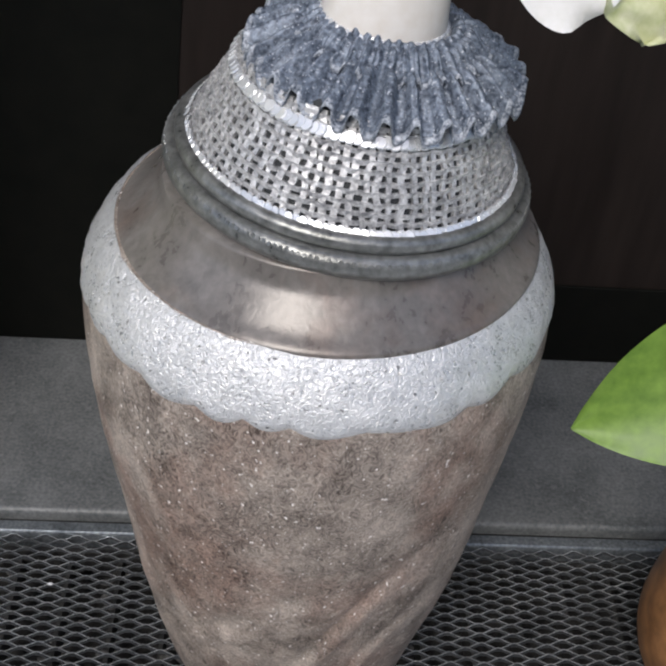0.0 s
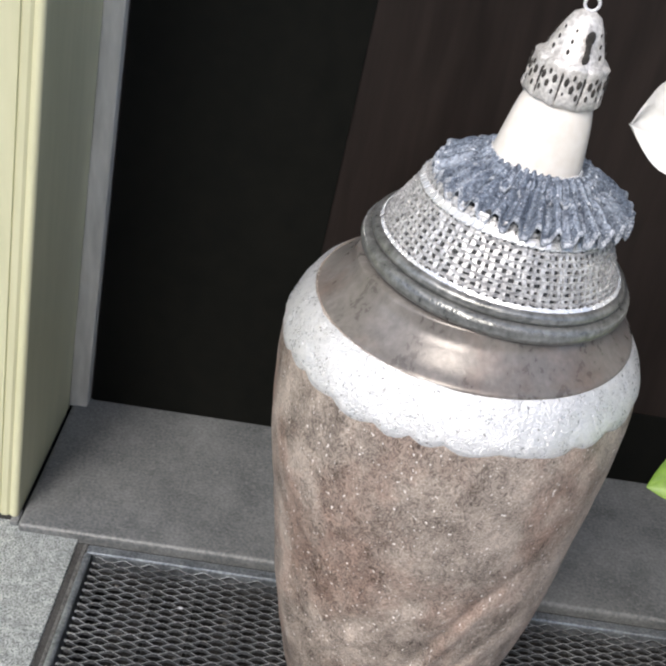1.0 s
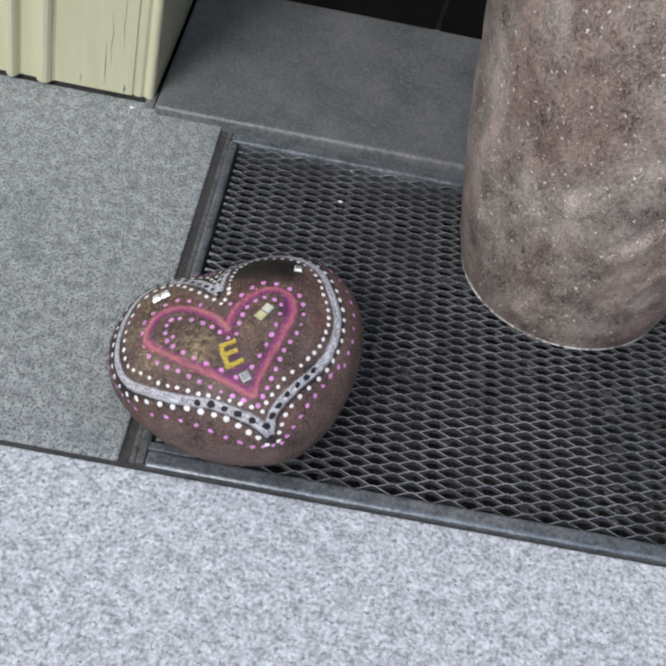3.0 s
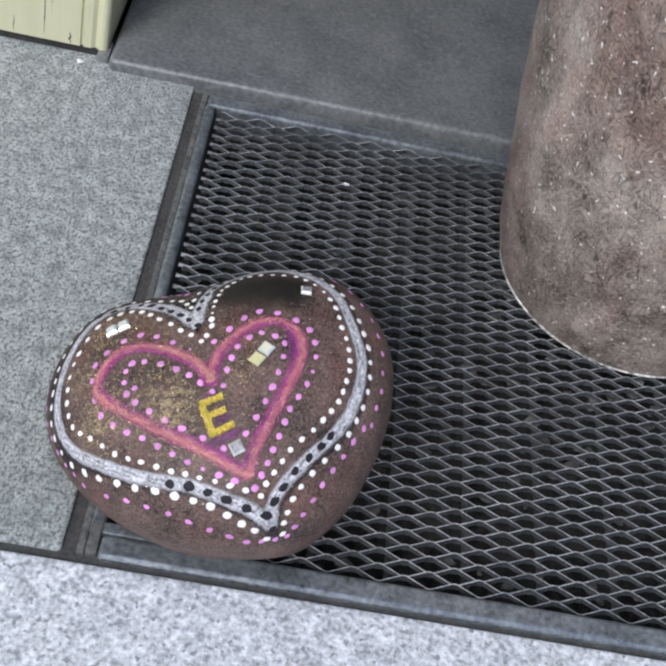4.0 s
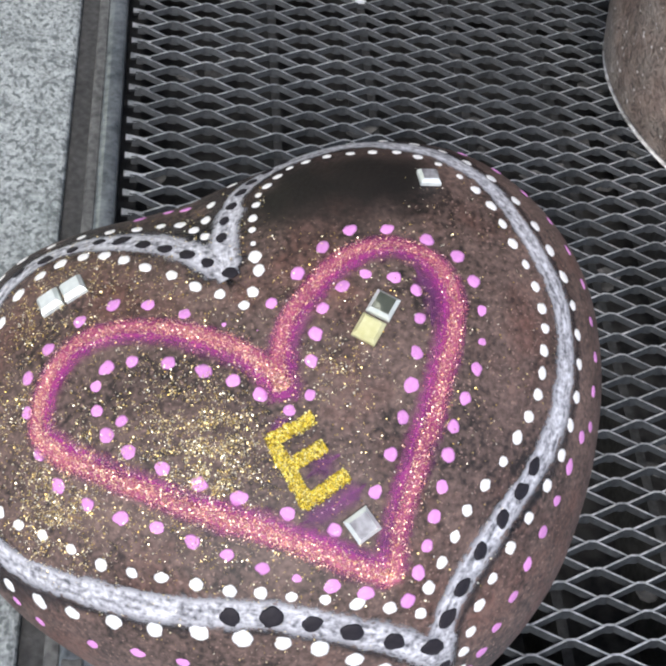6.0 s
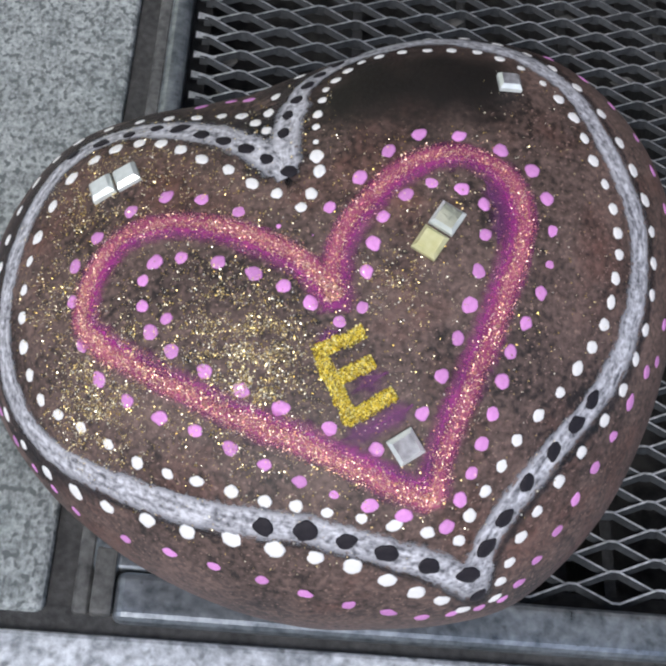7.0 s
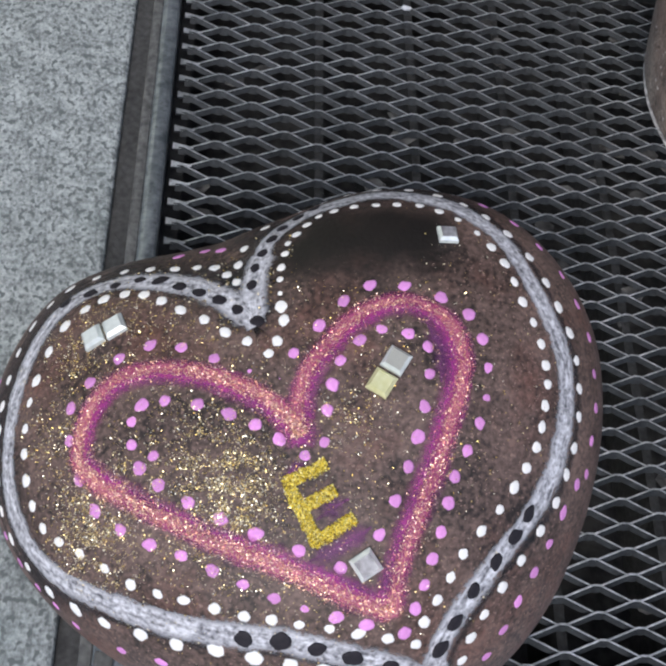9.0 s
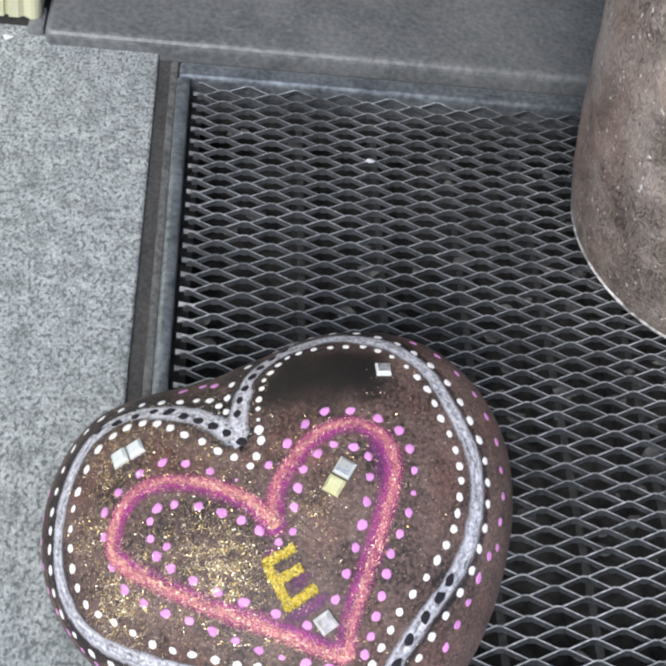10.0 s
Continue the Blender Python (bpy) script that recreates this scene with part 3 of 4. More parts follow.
part("kick_board", box(2.0, 8.9, 2.35, 2.39, 0.10, 1.15, 0.015, LEAN), M_DOORBLACK, door, "black kick board")
jamb_r = tagged(part("wall_right", box(9.3, 60, 0.175, 6, -1.5, 45, 0.03), M_WALL), "pale rendered facade wall", "wall", kind="structure")
wall_l = tagged(part("wall_left", box(-60, -3.2, 0.175, 6, -1.5, 45, 0.03), M_WALL), "pale rendered facade wall", "wall", kind="structure")
# Out of view, height assumed: added so the recess gets less sky
lintel = tagged(part("lintel", box(-3.2, 9.3, 0.18, 6, 24.0, 45, 0.03), M_WALL), "unseen pale lintel added over the doorway to darken the recess", "lintel", kind="structure")
back = tagged(part("wall_back", box(-3.2, 10, 3.2, 6, -1.5, 24), M_DOORBLACK), "dark wall closing the porch", "wall", kind="structure")

# Unseen wall, added to keep low sky light out of the porch
sky_block = tagged(part("sky_block_wall", box(-250, 250, -160, -140, -1.5, 95), M_WALL), "unseen plain wall added to block low sky light", "house front", kind="structure")

# ---- stone urn ----
UX, UY = 3.35, -1.07
urn = thing("stone_urn", (UX, UY, -0.05), "tall brown stone-look urn with a silvered shoulder band on the grating", "urn")
URN_PROFILE = smooth_profile([(0.86, -0.05), (0.935, -0.03), (0.97, 0.06), (1.055, 0.45), (1.22, 1.35), (1.318, 2.1), (1.392, 2.75), (1.435, 3.3), (1.452, 3.7), (1.442, 3.9), (1.405, 4.06), (1.335, 4.19), (1.24, 4.31)], 7)


def urn_radius(z):
    p = URN_PROFILE
    for (r0, z0), (r1, z1) in zip(p, p[1:]):
        if z0 <= z <= z1 and z1 > z0:
            return r0 + (r1 - r0) * (z - z0) / (z1 - z0)
    return p[-1][0]


FOLDS = ((1.90, 2.1, -1.40, 0.30, 0.034), (1.75, 1.1, -2.0, 0.40, 0.022), (1.35, 1.8, -1.25, 0.25, 0.024), (0.9, 1.2, -1.75, 0.4, 0.02))


def urn_dent(a, z):
    q = (math.cos(a) * 1.3, math.sin(a) * 1.3, z)
    d = 0.028 * noise.noise((q[0] * 1.1, q[1] * 1.1, z * 0.8)) + 0.008 * noise.noise((q[0] * 5, q[1] * 5, z * 5))
    # slanting folds low on the front
    for z0, slope, a0, wide, deep in FOLDS:
        s = z - z0 - slope * (a - a0) - 0.22 * noise.noise((2.2 * a, z * 1.4, z0)) - 0.06 * noise.noise((9 * a, z * 7, z0))
        d -= deep * math.exp(-(s / 0.09) ** 2) * math.exp(-((a - a0) / wide) ** 2)
        d += 0.7 * deep * math.exp(-((s + 0.2) / 0.13) ** 2) * math.exp(-((a - a0) / wide) ** 2)
    return d * min(1, max(0, (z + 0.02) * 4))


def urn_body():
    seg = 180
    prof = []
    for (r0, z0), (r1, z1) in zip(URN_PROFILE, URN_PROFILE[1:]):
        prof += [(r0, z0), ((r0 + r1) / 2, (z0 + z1) / 2)]
    prof.append(URN_PROFILE[-1])
    verts, faces = lathe(prof, seg)
    for w in verts:
        a, r = math.atan2(w.y, w.x), math.hypot(w.x, w.y)
        d = urn_dent(a, w.z)
        w.x, w.y = UX + w.x * (r + d) / r, UY + w.y * (r + d) / r
    return verts, faces


v, f = urn_body()
grid_part("body", v, f, M_URN, urn)


def silver_band():
    seg, rows = 360, 14
    verts, faces = [], []
    for i in range(seg):
        a = TAU * i / seg
        low = 3.945 - 0.05 * abs(math.sin(a * 12 + 1.1 * math.sin(3 * a) + 0.6 * math.sin(7 * a))) + 0.05 * noise.noise((4 * math.cos(a), 4 * math.sin(a), 2))
        high = 4.312 + 0.003 * noise.noise((9 * math.cos(a), 9 * math.sin(a), 5))
        for k in range(rows + 1):
            z = low + (high - low) * k / rows
            edge = min(1, k / 1.5, (rows - k) / 1.5)
            r = urn_radius(z) + urn_dent((a + math.pi) % TAU - math.pi, z) + 0.022 * edge - 0.003
            r += 0.008 * noise.noise((18 * math.cos(a), 18 * math.sin(a), z * 12)) * edge
            verts.append((UX + r * math.cos(a), UY + r * math.sin(a), z))
    n = rows + 1
    for i in range(seg):
        j = (i + 1) % seg
        for k in range(rows):
            faces.append((i * n + k, j * n + k, j * n + k + 1, i * n + k + 1))
    return verts, faces


v, f = silver_band()
grid_part("silver_band", v, f, M_SILVER, urn, "crackled silver-leaf band with a scalloped edge")
v, f = lathe(smooth_profile([(1.20, 4.26), (1.252, 4.285), (1.24, 4.32), (1.17, 4.37), (1.09, 4.45), (1.02, 4.53), (0.98, 4.64)], 5), 120)
grid_part("shoulder", [(w.x + UX + 0.035, w.y + UY, w.z) for w in v], f, M_SHOULDER, urn, "smooth grey weathered shoulder")

v, f = lathe([(0.90, -0.055), (0.936, -0.053), (0.944, -0.044), (0.936, -0.036)], 120)
grid_part("base_rim", [(w.x + UX, w.y + UY, w.z) for w in v], f, M_FOOT, urn, "pale worn edge of the foot")

# ---- decorated lid, leaning a little ----
LB = Vector((3.465, -1.05, 4.69))
LM = Matrix.Translation(LB) @ Matrix.Rotation(radians(5.0), 4, "Y")
lid = thing("urn_lid", LB, "silver woven urn lid with a blue-grey lace ruffle and white finial", "lid")


def lid_part(name, verts, faces, mat, label="", parent=lid, smooth=True, kind=""):
    return grid_part(name, [tuple(LM @ Vector(w)) for w in verts], faces, mat, parent, label, smooth, kind)


def torus(r, z, minor, seg=120, sides=12, squash=1.0):
    verts, faces = [], []
    for i in range(seg):
        a = TAU * i / seg
        for k in range(sides):
            b = TAU * k / sides
            q = r + minor * math.cos(b)
            verts.append((q * math.cos(a), q * math.sin(a), z + minor * squash * math.sin(b)))
    for i in range(seg):
        j = (i + 1) % seg
        for k in range(sides):
            m = (k + 1) % sides
            faces.append((i * sides + k, j * sides + k, j * sides + m, i * sides + m))
    return verts, faces


lid_part("rim", *torus(1.0, 0.0, 0.065, squash=1.1), M_RIM, "glossy dark metal rim")
lid_part("rim_ring", *torus(0.955, 0.105, 0.05), M_RIM)


def sequin_ring(r, z, size, count, lean=0.5, dx=0.0):
    """Thin overlapping discs sewn round the lid."""
    bm = bmesh.new()
    q = random.Random(int(r * 1000))
    for i in range(count):
        a = TAU * i / count
        m = LM @ Matrix.Translation((dx, 0, 0)) @ Matrix.Rotation(a, 4, "Z") @ Matrix.Translation((r + 0.004 * (i % 2), 0, z + q.uniform(-0.004, 0.004)))
        m = m @ Matrix.Rotation(radians(90 - 57 * lean + q.uniform(-5, 5)), 4, "Y") @ Matrix.Rotation(0.12 + q.uniform(-0.1, 0.1), 4, "X")
        bmesh.ops.create_cone(bm, cap_ends=True, segments=10, radius1=size, radius2=size * 0.8, depth=0.006, matrix=m)
    return bm


part("sequin_trim", sequin_ring(0.942, 0.152, 0.032, 150, 0.7), M_SEQUIN, lid, "row of small silver sequins", kind="stuff")
part("bead_trim", sequin_ring(1.050, 0.04, 0.013, 210), M_RIM, lid, "row of small dull metal beads", kind="stuff")
LIDP = [(0.90, 0.13), (0.845, 0.26), (0.77, 0.40), (0.70, 0.53), (0.655, 0.63)]


def lid_r(t):
    t = min(max(t, 0), 1) * (len(LIDP) - 1)
    i = min(int(t), len(LIDP) - 2)
    a, b = LIDP[i], LIDP[i + 1]
    return a[0] + (b[0] - a[0]) * (t - i), a[1] + (b[1] - a[1]) * (t - i)


v, f = lathe([lid_r(i / 10) for i in range(11)], 120)
lid_part("liner", v, f, M_LINER, "dark liner under the weave")


def weave():
    """Upright ribs crossed by rings, uneven as in coarse net."""
    verts, faces = [], []
    ribs, rings = 84, 12
    r = random.Random(11)

    def bar(pts, w, h):
        base = len(verts)
        for p, side, out in pts:
            for s, o in ((-1, 0), (-1, 1), (1, 1), (1, 0)):
                verts.append(tuple(p + side * (s * w) + out * (o * h)))
        for i in range(len(pts) - 1):
            for q in range(4):
                m = (q + 1) % 4
                faces.append((base + 4 * i + q, base + 4 * i + m, base + 4 * i + 4 + m, base + 4 * i + 4 + q))

    for i in range(ribs):
        a0 = TAU * (i + r.uniform(-0.12, 0.12)) / ribs
        pts = []
        for k in range(14):
            rr, z = lid_r(k / 13)
            a = a0 + 0.009 * math.sin(k * 1.7 + i * 2.1) + 0.02 * noise.noise((i * 0.35, k * 0.4, 3))
            out = Vector((math.cos(a), math.sin(a), 0.45))
            pts.append((Vector((rr * math.cos(a), rr * math.sin(a), z)), Vector((-math.sin(a), math.cos(a), 0)), out))
        bar(pts, 0.0160 + r.uniform(-0.004, 0.004), 0.021)
    for k in range(rings):
        rr, z = lid_r((k + 0.25) / rings)
        pts = []
        for i in range(209):
            a = TAU * i / 208
            wob = 0.010 * noise.noise((6 * math.cos(a), 6 * math.sin(a), k * 3))
            o = 0.006 + 0.009 * ((i + 2 * (k % 2)) % 4 < 2)
            pts.append((Vector(((rr + o) * math.cos(a), (rr + o) * math.sin(a), z + wob)), Vector((0, 0, 1)), Vector((math.cos(a), math.sin(a), 0.3))))
        bar(pts, 0.0138, 0.017)
    return verts, faces


v, f = weave()
lid_part("weave", v, f, M_WEAVE, "coarse silver net weave", smooth=False, kind="stuff")
part("sequin_trim", sequin_ring(0.726, 0.560, 0.037, 120, 0.75), M_SEQUIN, lid, "row of overlapping silver sequins", kind="stuff")


def ruffle(r0, r1, z, folds, amp, droop, seed, cx=0.0):
    """A pleated ring of lace: radial folds that fan out, an uneven scalloped edge, some thickness."""
    seg, rows = 600, 16
    verts, faces = [], []
    for lay in (0, 1):
        for i in range(seg):
            a = TAU * i / seg
            c, q = math.cos(a), math.sin(a)
            n1 = noise.noise((2.5 * c, 2.5 * q, seed))
            n2 = noise.noise((6 * c, 6 * q, seed + 4))
            ph = folds * a + 3.0 * n1 + 1.6 * n2
            fold = math.tanh(1.8 * math.sin(ph + 0.4 * math.sin(ph))) + 0.15 * math.sin(2.1 * ph + seed)
            edge = r1 * (1 + 0.05 * n2 - 0.012 * fold * fold) + 0.014 * noise.noise((26 * c, 26 * q, seed))
            for k in range(rows + 1):
                t = k / rows
                r = r0 + (edge - r0) * t
                zz = z + amp * (0.35 + 0.65 * t) * fold * min(1, 3 * t) - droop * t ** 2.2 + 0.05 * math.sin(math.pi * min(1, t * 1.3))
                zz += 0.010 * noise.noise((24 * r * c, 24 * r * q, seed)) + 0.02 * t * n2
                b = a + 0.012 * math.sin(ph + 1.2) * t + 0.03 * n2 * t
                verts.append((cx + r * math.cos(b), r * math.sin(b), zz - 0.014 * lay))
    n = rows + 1
    off = seg * n
    for i in range(seg):
        j = (i + 1) % seg
        for k in range(rows):
            q = (i * n + k, j * n + k, j * n + k + 1, i * n + k + 1)
            faces.append(q)
            faces.append(tuple(off + x for x in q[::-1]))
        faces.append((i * n + rows, j * n + rows, off + j * n + rows, off + i * n + rows))
        faces.append((j * n, i * n, off + i * n, off + j * n))
    return verts, faces


for k, (r0, r1, z, folds, amp, droop) in enumerate(((0.36, 0.765, 0.765, 30, 0.060, 0.12), (0.33, 0.53, 0.850, 44, 0.024, 0.07), (0.31, 0.42, 0.865, 36, 0.016, 0.02))):
    v, f = ruffle(r0, r1, z, folds, amp, droop, k * 5.1 + 1, 0.085)
    frill = lid_part("ruffle", v, f, M_RUFFLE, "stiff blue-grey lace frill")
    hem, ends = [], []
    for i in range(600):
        a, b = Vector(v[i * 17 + 15]), Vector(v[i * 17 + 16])
        out = (b - a).normalized()
        for q in (a + Vector((0, 0, 0.004)), b + Vector((0, 0, 0.007)), b + out * 0.010, b - Vector((0, 0, 0.018))):
            hem.append(tuple(q))
    for i in range(600):
        j = (i + 1) % 600
        for q in range(3):
            ends.append((i * 4 + q, j * 4 + q, j * 4 + q + 1, i * 4 + q + 1))
    lid_part("lace_hem", hem, ends, M_HEM, "pale silvery lace hem", frill)
v, f = lathe([(0.66, 0.61), (0.64, 0.64), (0.45, 0.69), (0.38, 0.70)], 96)
lid_part("top_plate", v, f, M_LINER, "dark top under the frill")
FX = 0.035
v, f = lathe(smooth_profile([(0.32, 0.76), (0.345, 0.80), (0.332, 0.92), (0.306, 1.10), (0.275, 1.27), (0.225, 1.44)], 4), 72)
lid_part("finial", [(w.x * (1 + 0.03 * noise.noise((4 * w.x, 4 * w.y, 1.2 * w.z))) + FX, w.y * (1 + 0.03 * noise.noise((4 * w.x, 4 * w.y, 1.2 * w.z))), w.z) for w in v], f, M_CONE, "pearly white tapered finial")
part("sequin_trim", sequin_ring(0.345, 0.885, 0.024, 56, 0.5, FX), M_SEQUIN, lid, "row of overlapping silver sequins", kind="stuff")


def cap_shell():
    """An open-worked collar and a peaked hood, lobed like a little crown."""
    seg = 144
    prof = [(0.262, 1.39), (0.280, 1.41), (0.276, 1.46), (0.270, 1.53), (0.258, 1.60), (0.264, 1.63), (0.240, 1.655), (0.214, 1.68), (0.182, 1.77), (0.140, 1.88), (0.100, 1.955), (0.05, 1.985)]
    verts, faces = lathe(prof, seg)
    for w in verts:
        a, r = math.atan2(w.y, w.x), math.hypot(w.x, w.y)
        k = 1 + 0.035 * abs(math.sin(a * 5)) * (w.z < 1.67) + 0.03 * noise.noise((7 * w.x, 7 * w.y, 7 * w.z))
        if abs(math.sin(a * 5)) < 0.16 and 1.40 < w.z < 1.62:
            k *= 0.88
        w.x, w.y = w.x * k + FX, w.y * k
        w.z += 0.02 * abs(math.sin(a * 5)) * (1.59 < w.z < 1.67) - 0.02 * abs(math.cos(a * 5)) * (w.z < 1.42)
    return verts, faces


v, f = cap_shell()
cap_ob = lid_part("filigree_cap", v, f, M_CAP, "pierced silver filigree cap")


# Dark beads laid on the hood paint the shade inside a keyhole
def keyhole():
    bm = bmesh.new()
    for z, s in ((1.85, 0.035), (1.80, 0.022), (1.76, 0.022), (1.72, 0.027)):
        r = 0.160 + (1.85 - z) * 0.30
        m = LM @ Matrix.Translation((FX, 0, 0)) @ Matrix.Rotation(radians(-80), 4, "Z") @ Matrix.Translation((r + 0.018, 0, z)) @ Matrix.Diagonal((0.35, 1, 1.5, 1))
        bmesh.ops.create_icosphere(bm, subdivisions=2, radius=s, matrix=m)
    return bm


def piercings():
    """Dark beads for the shade in the collar's openings, five to a lobe, in its grooves, and in a ring of slots in the
    hood.
    """
    bm = bmesh.new()
    for i in range(10):
        for da, z, s in ((-0.16, 1.555, 0.024), (0.16, 1.555, 0.024), (0.0, 1.51, 0.027), (-0.17, 1.465, 0.021), (0.17, 1.465, 0.021), (0.0, 1.595, 0.016), (0.31, 1.56, 0.028), (0.31, 1.50, 0.030), (0.31, 1.44, 0.026)):
            a = (i + 0.5) * math.pi / 5 + da
            m = LM @ Matrix.Translation((FX, 0, 0)) @ Matrix.Rotation(a, 4, "Z") @ Matrix.Translation((0.276 if abs(da) < 0.3 else 0.252, 0, z)) @ Matrix.Diagonal((0.5, 0.8, 1.5, 1))
            bmesh.ops.create_icosphere(bm, subdivisions=1, radius=s, matrix=m)
        for z, s in ((1.73, 0.016), (1.80, 0.013), (1.87, 0.010)):
            a = i * math.pi / 5 + z * 9
            m = LM @ Matrix.Translation((FX, 0, 0)) @ Matrix.Rotation(a, 4, "Z") @ Matrix.Translation((0.160 + (1.85 - z) * 0.34, 0, z)) @ Matrix.Diagonal((0.5, 0.8, 1.5, 1))
            bmesh.ops.create_icosphere(bm, subdivisions=1, radius=s, matrix=m)
    return bm


part("pierced_work", piercings(), M_DARKHOLE, cap_ob, "dark beads standing for shaded openings", smooth=True, kind="stuff")
part("keyhole", keyhole(), M_DARKHOLE, cap_ob, "dark beads standing for the shaded keyhole", smooth=True)


def loop(m, r, minor):
    v, f = torus(r, 0, minor, 24, 8)
    return [m @ Vector(w) for w in v], f


v, f = loop(Matrix.Translation((FX, 0, 2.035)) @ Matrix.Rotation(radians(90), 4, "X"), 0.05, 0.012)
lid_part("loop", v, f, M_TRIM, "small silver wire loop")

# ---- painted heart stone ----
HO = Vector((0.548, -3.494, 0.902))
HU = Vector((0.8541, 0.3959, 0.3373)).normalized()
HN = Vector((-0.2755, -0.2058, 0.9390)).normalized()
HV = HN.cross(HU).normalized()
HU = HV.cross(HN)
# the stone's rim: radii at even angles from the -u axis
RIM = [.803, .743, .702, .678, .671, .676, .688, .725, .771, .79, .811, .836, .879, .938, .999, 1.032, 1.032, .985, .911, .827, .792, .804, .888, .98, 1.002, .984, .94, .875]
BAND = [(.135, .443), (.179, .514), (.236, .59), (.308, .63), (.398, .645), (.489, .631), (.578, .614), (.662, .558), (.745, .485), (.812, .375), (.842, .27), (.846, .16),
        (.842, .05), (.828, -.06), (.785, -.17), (.712, -.275), (.622, -.365), (.527, -.425), (.426, -.473), (.324, -.522), (.237, -.568), (.166, -.616), (.107, -.682), (.053, -.619),
        (-.022, -.558), (-.103, -.491), (-.186, -.428), (-.284, -.37), (-.383, -.303), (-.481, -.224), (-.579, -.126), (-.672, -.016), (-.723, .098), (-.734, .215), (-.709, .333),
        (-.664, .432), (-.6, .54), (-.521, .631), (-.423, .701), (-.313, .717), (-.207, .695), (-.103, .627), (-.002, .537), (.073, .426), (.103, .332)]
PINK = [(.112, .069), (.164, .135), (.234, .182), (.327, .221), (.42, .233), (.497, .211), (.548, .159), (.573, .089), (.562, .014), (.51, -.065), (.437, -.143), (.367, -.217),
        (.291, -.287), (.215, -.354), (.15, -.423), (.097, -.492), (.02, -.415), (-.052, -.333), (-.134, -.246), (-.219, -.16), (-.302, -.061), (-.38, .038), (-.454, .14),
        (-.478, .225), (-.432, .306), (-.358, .361), (-.271, .375), (-.171, .337), (-.075, .269), (.007, .18), (.064, .093), (.085, -.007)]


def rim_radius(a):
    x = (a + math.pi) / TAU * len(RIM)
    i = math.floor(x)
    return catmull(*(RIM[(i + k) % len(RIM)] for k in (-1, 0, 1, 2)), x - i)


def sway(u, w):
    """How far the whole pebble leans away from a plain dome."""
    return 0.005 * u + 0.030 * w - 0.014 * u * u + 0.087 * u * w - 0.067 * w * w + 0.035 * w ** 3


def groove(u, w):
    s = min(max((w - 0.30) / 0.4, 0), 1)
    return 0.017 * s * math.exp(-((u - 0.12) / 0.07) ** 2)


def stone_top(u, w):
    rho = min(math.hypot(u, w) / rim_radius(math.atan2(w, u)), 0.999)
    return -0.402 + 0.459 * math.sqrt(1 - rho ** 2.715) - groove(u, w) + sway(u, w)


def on_stone(u, w, lift=0.0):
    return HO + HU * u + HV * w + HN * (stone_top(u, w) + lift)


def stone_pose(u, w, turn=0.0, lift=0.0):
    """A frame on the stone's skin, x along turn."""
    e = 0.004
    p = on_stone(u, w)
    du, dv = on_stone(u + e, w) - p, on_stone(u, w + e) - p
    n = du.cross(dv).normalized()
    x = (du.normalized() * math.cos(turn) + dv.normalized() * math.sin(turn))
    x = (x - n * x.dot(n)).normalized()
    y = n.cross(x)
    m = Matrix((x, y, n)).transposed().to_4x4()
    m.translation = (p + n * lift) * K
    return m


heart = thing("painted_heart_stone", (0.5, -3.4, 0.0), "heart-shaped brown pebble painted with pink heart, white dots and rhinestones", "painted stone")


def stone_mesh():
    seg, rows = 160, 36
    verts, faces = [HO + HN * stone_top(0, 0)], []
    rings = []
    for k in range(1, rows + 1):
        rings.append((math.sin(0.5 * math.pi * k / rows), True))
    for k in range(rows - 1, 0, -1):
        rings.append((math.sin(0.5 * math.pi * k / rows), False))
    for rho, top in rings:
        for i in range(seg):
            a = -math.pi + TAU * i / seg
            r = rim_radius(a) * rho
            u, w = r * math.cos(a), r * math.sin(a)
            if top:
                d = -0.402 + 0.459 * math.sqrt(max(0, 1 - rho ** 2.715)) - groove(u, w) + sway(u, w)
            else:
                d = -0.402 - 0.575 * math.sqrt(max(0, 1 - rho ** 2.4)) + sway(u, w)
            d += 0.004 * noise.noise((u * 6, w * 6, 0.0 if top else 3.0)) * min(1, (1 - rho) * 5)
            p = HO + HU * u + HV * w + HN * d
            p.z = max(p.z, 0.0135)      # worn flat where it sits on the frame bar
            verts.append(p)
    verts.append(Vector((verts[-1].x, verts[-1].y, 0.0135)))
    n = len(rings)
    for i in range(seg):
        j = (i + 1) % seg
        faces.append((0, 1 + i, 1 + j))
        for k in range(n - 1):
            faces.append((1 + k * seg + i, 1 + (k + 1) * seg + i, 1 + (k + 1) * seg + j, 1 + k * seg + j))
        faces.append((1 + (n - 1) * seg + i, len(verts) - 1, 1 + (n - 1) * seg + j))
    return verts, faces


v, f = stone_mesh()
grid_part("pebble", v, f, M_STONE, heart)


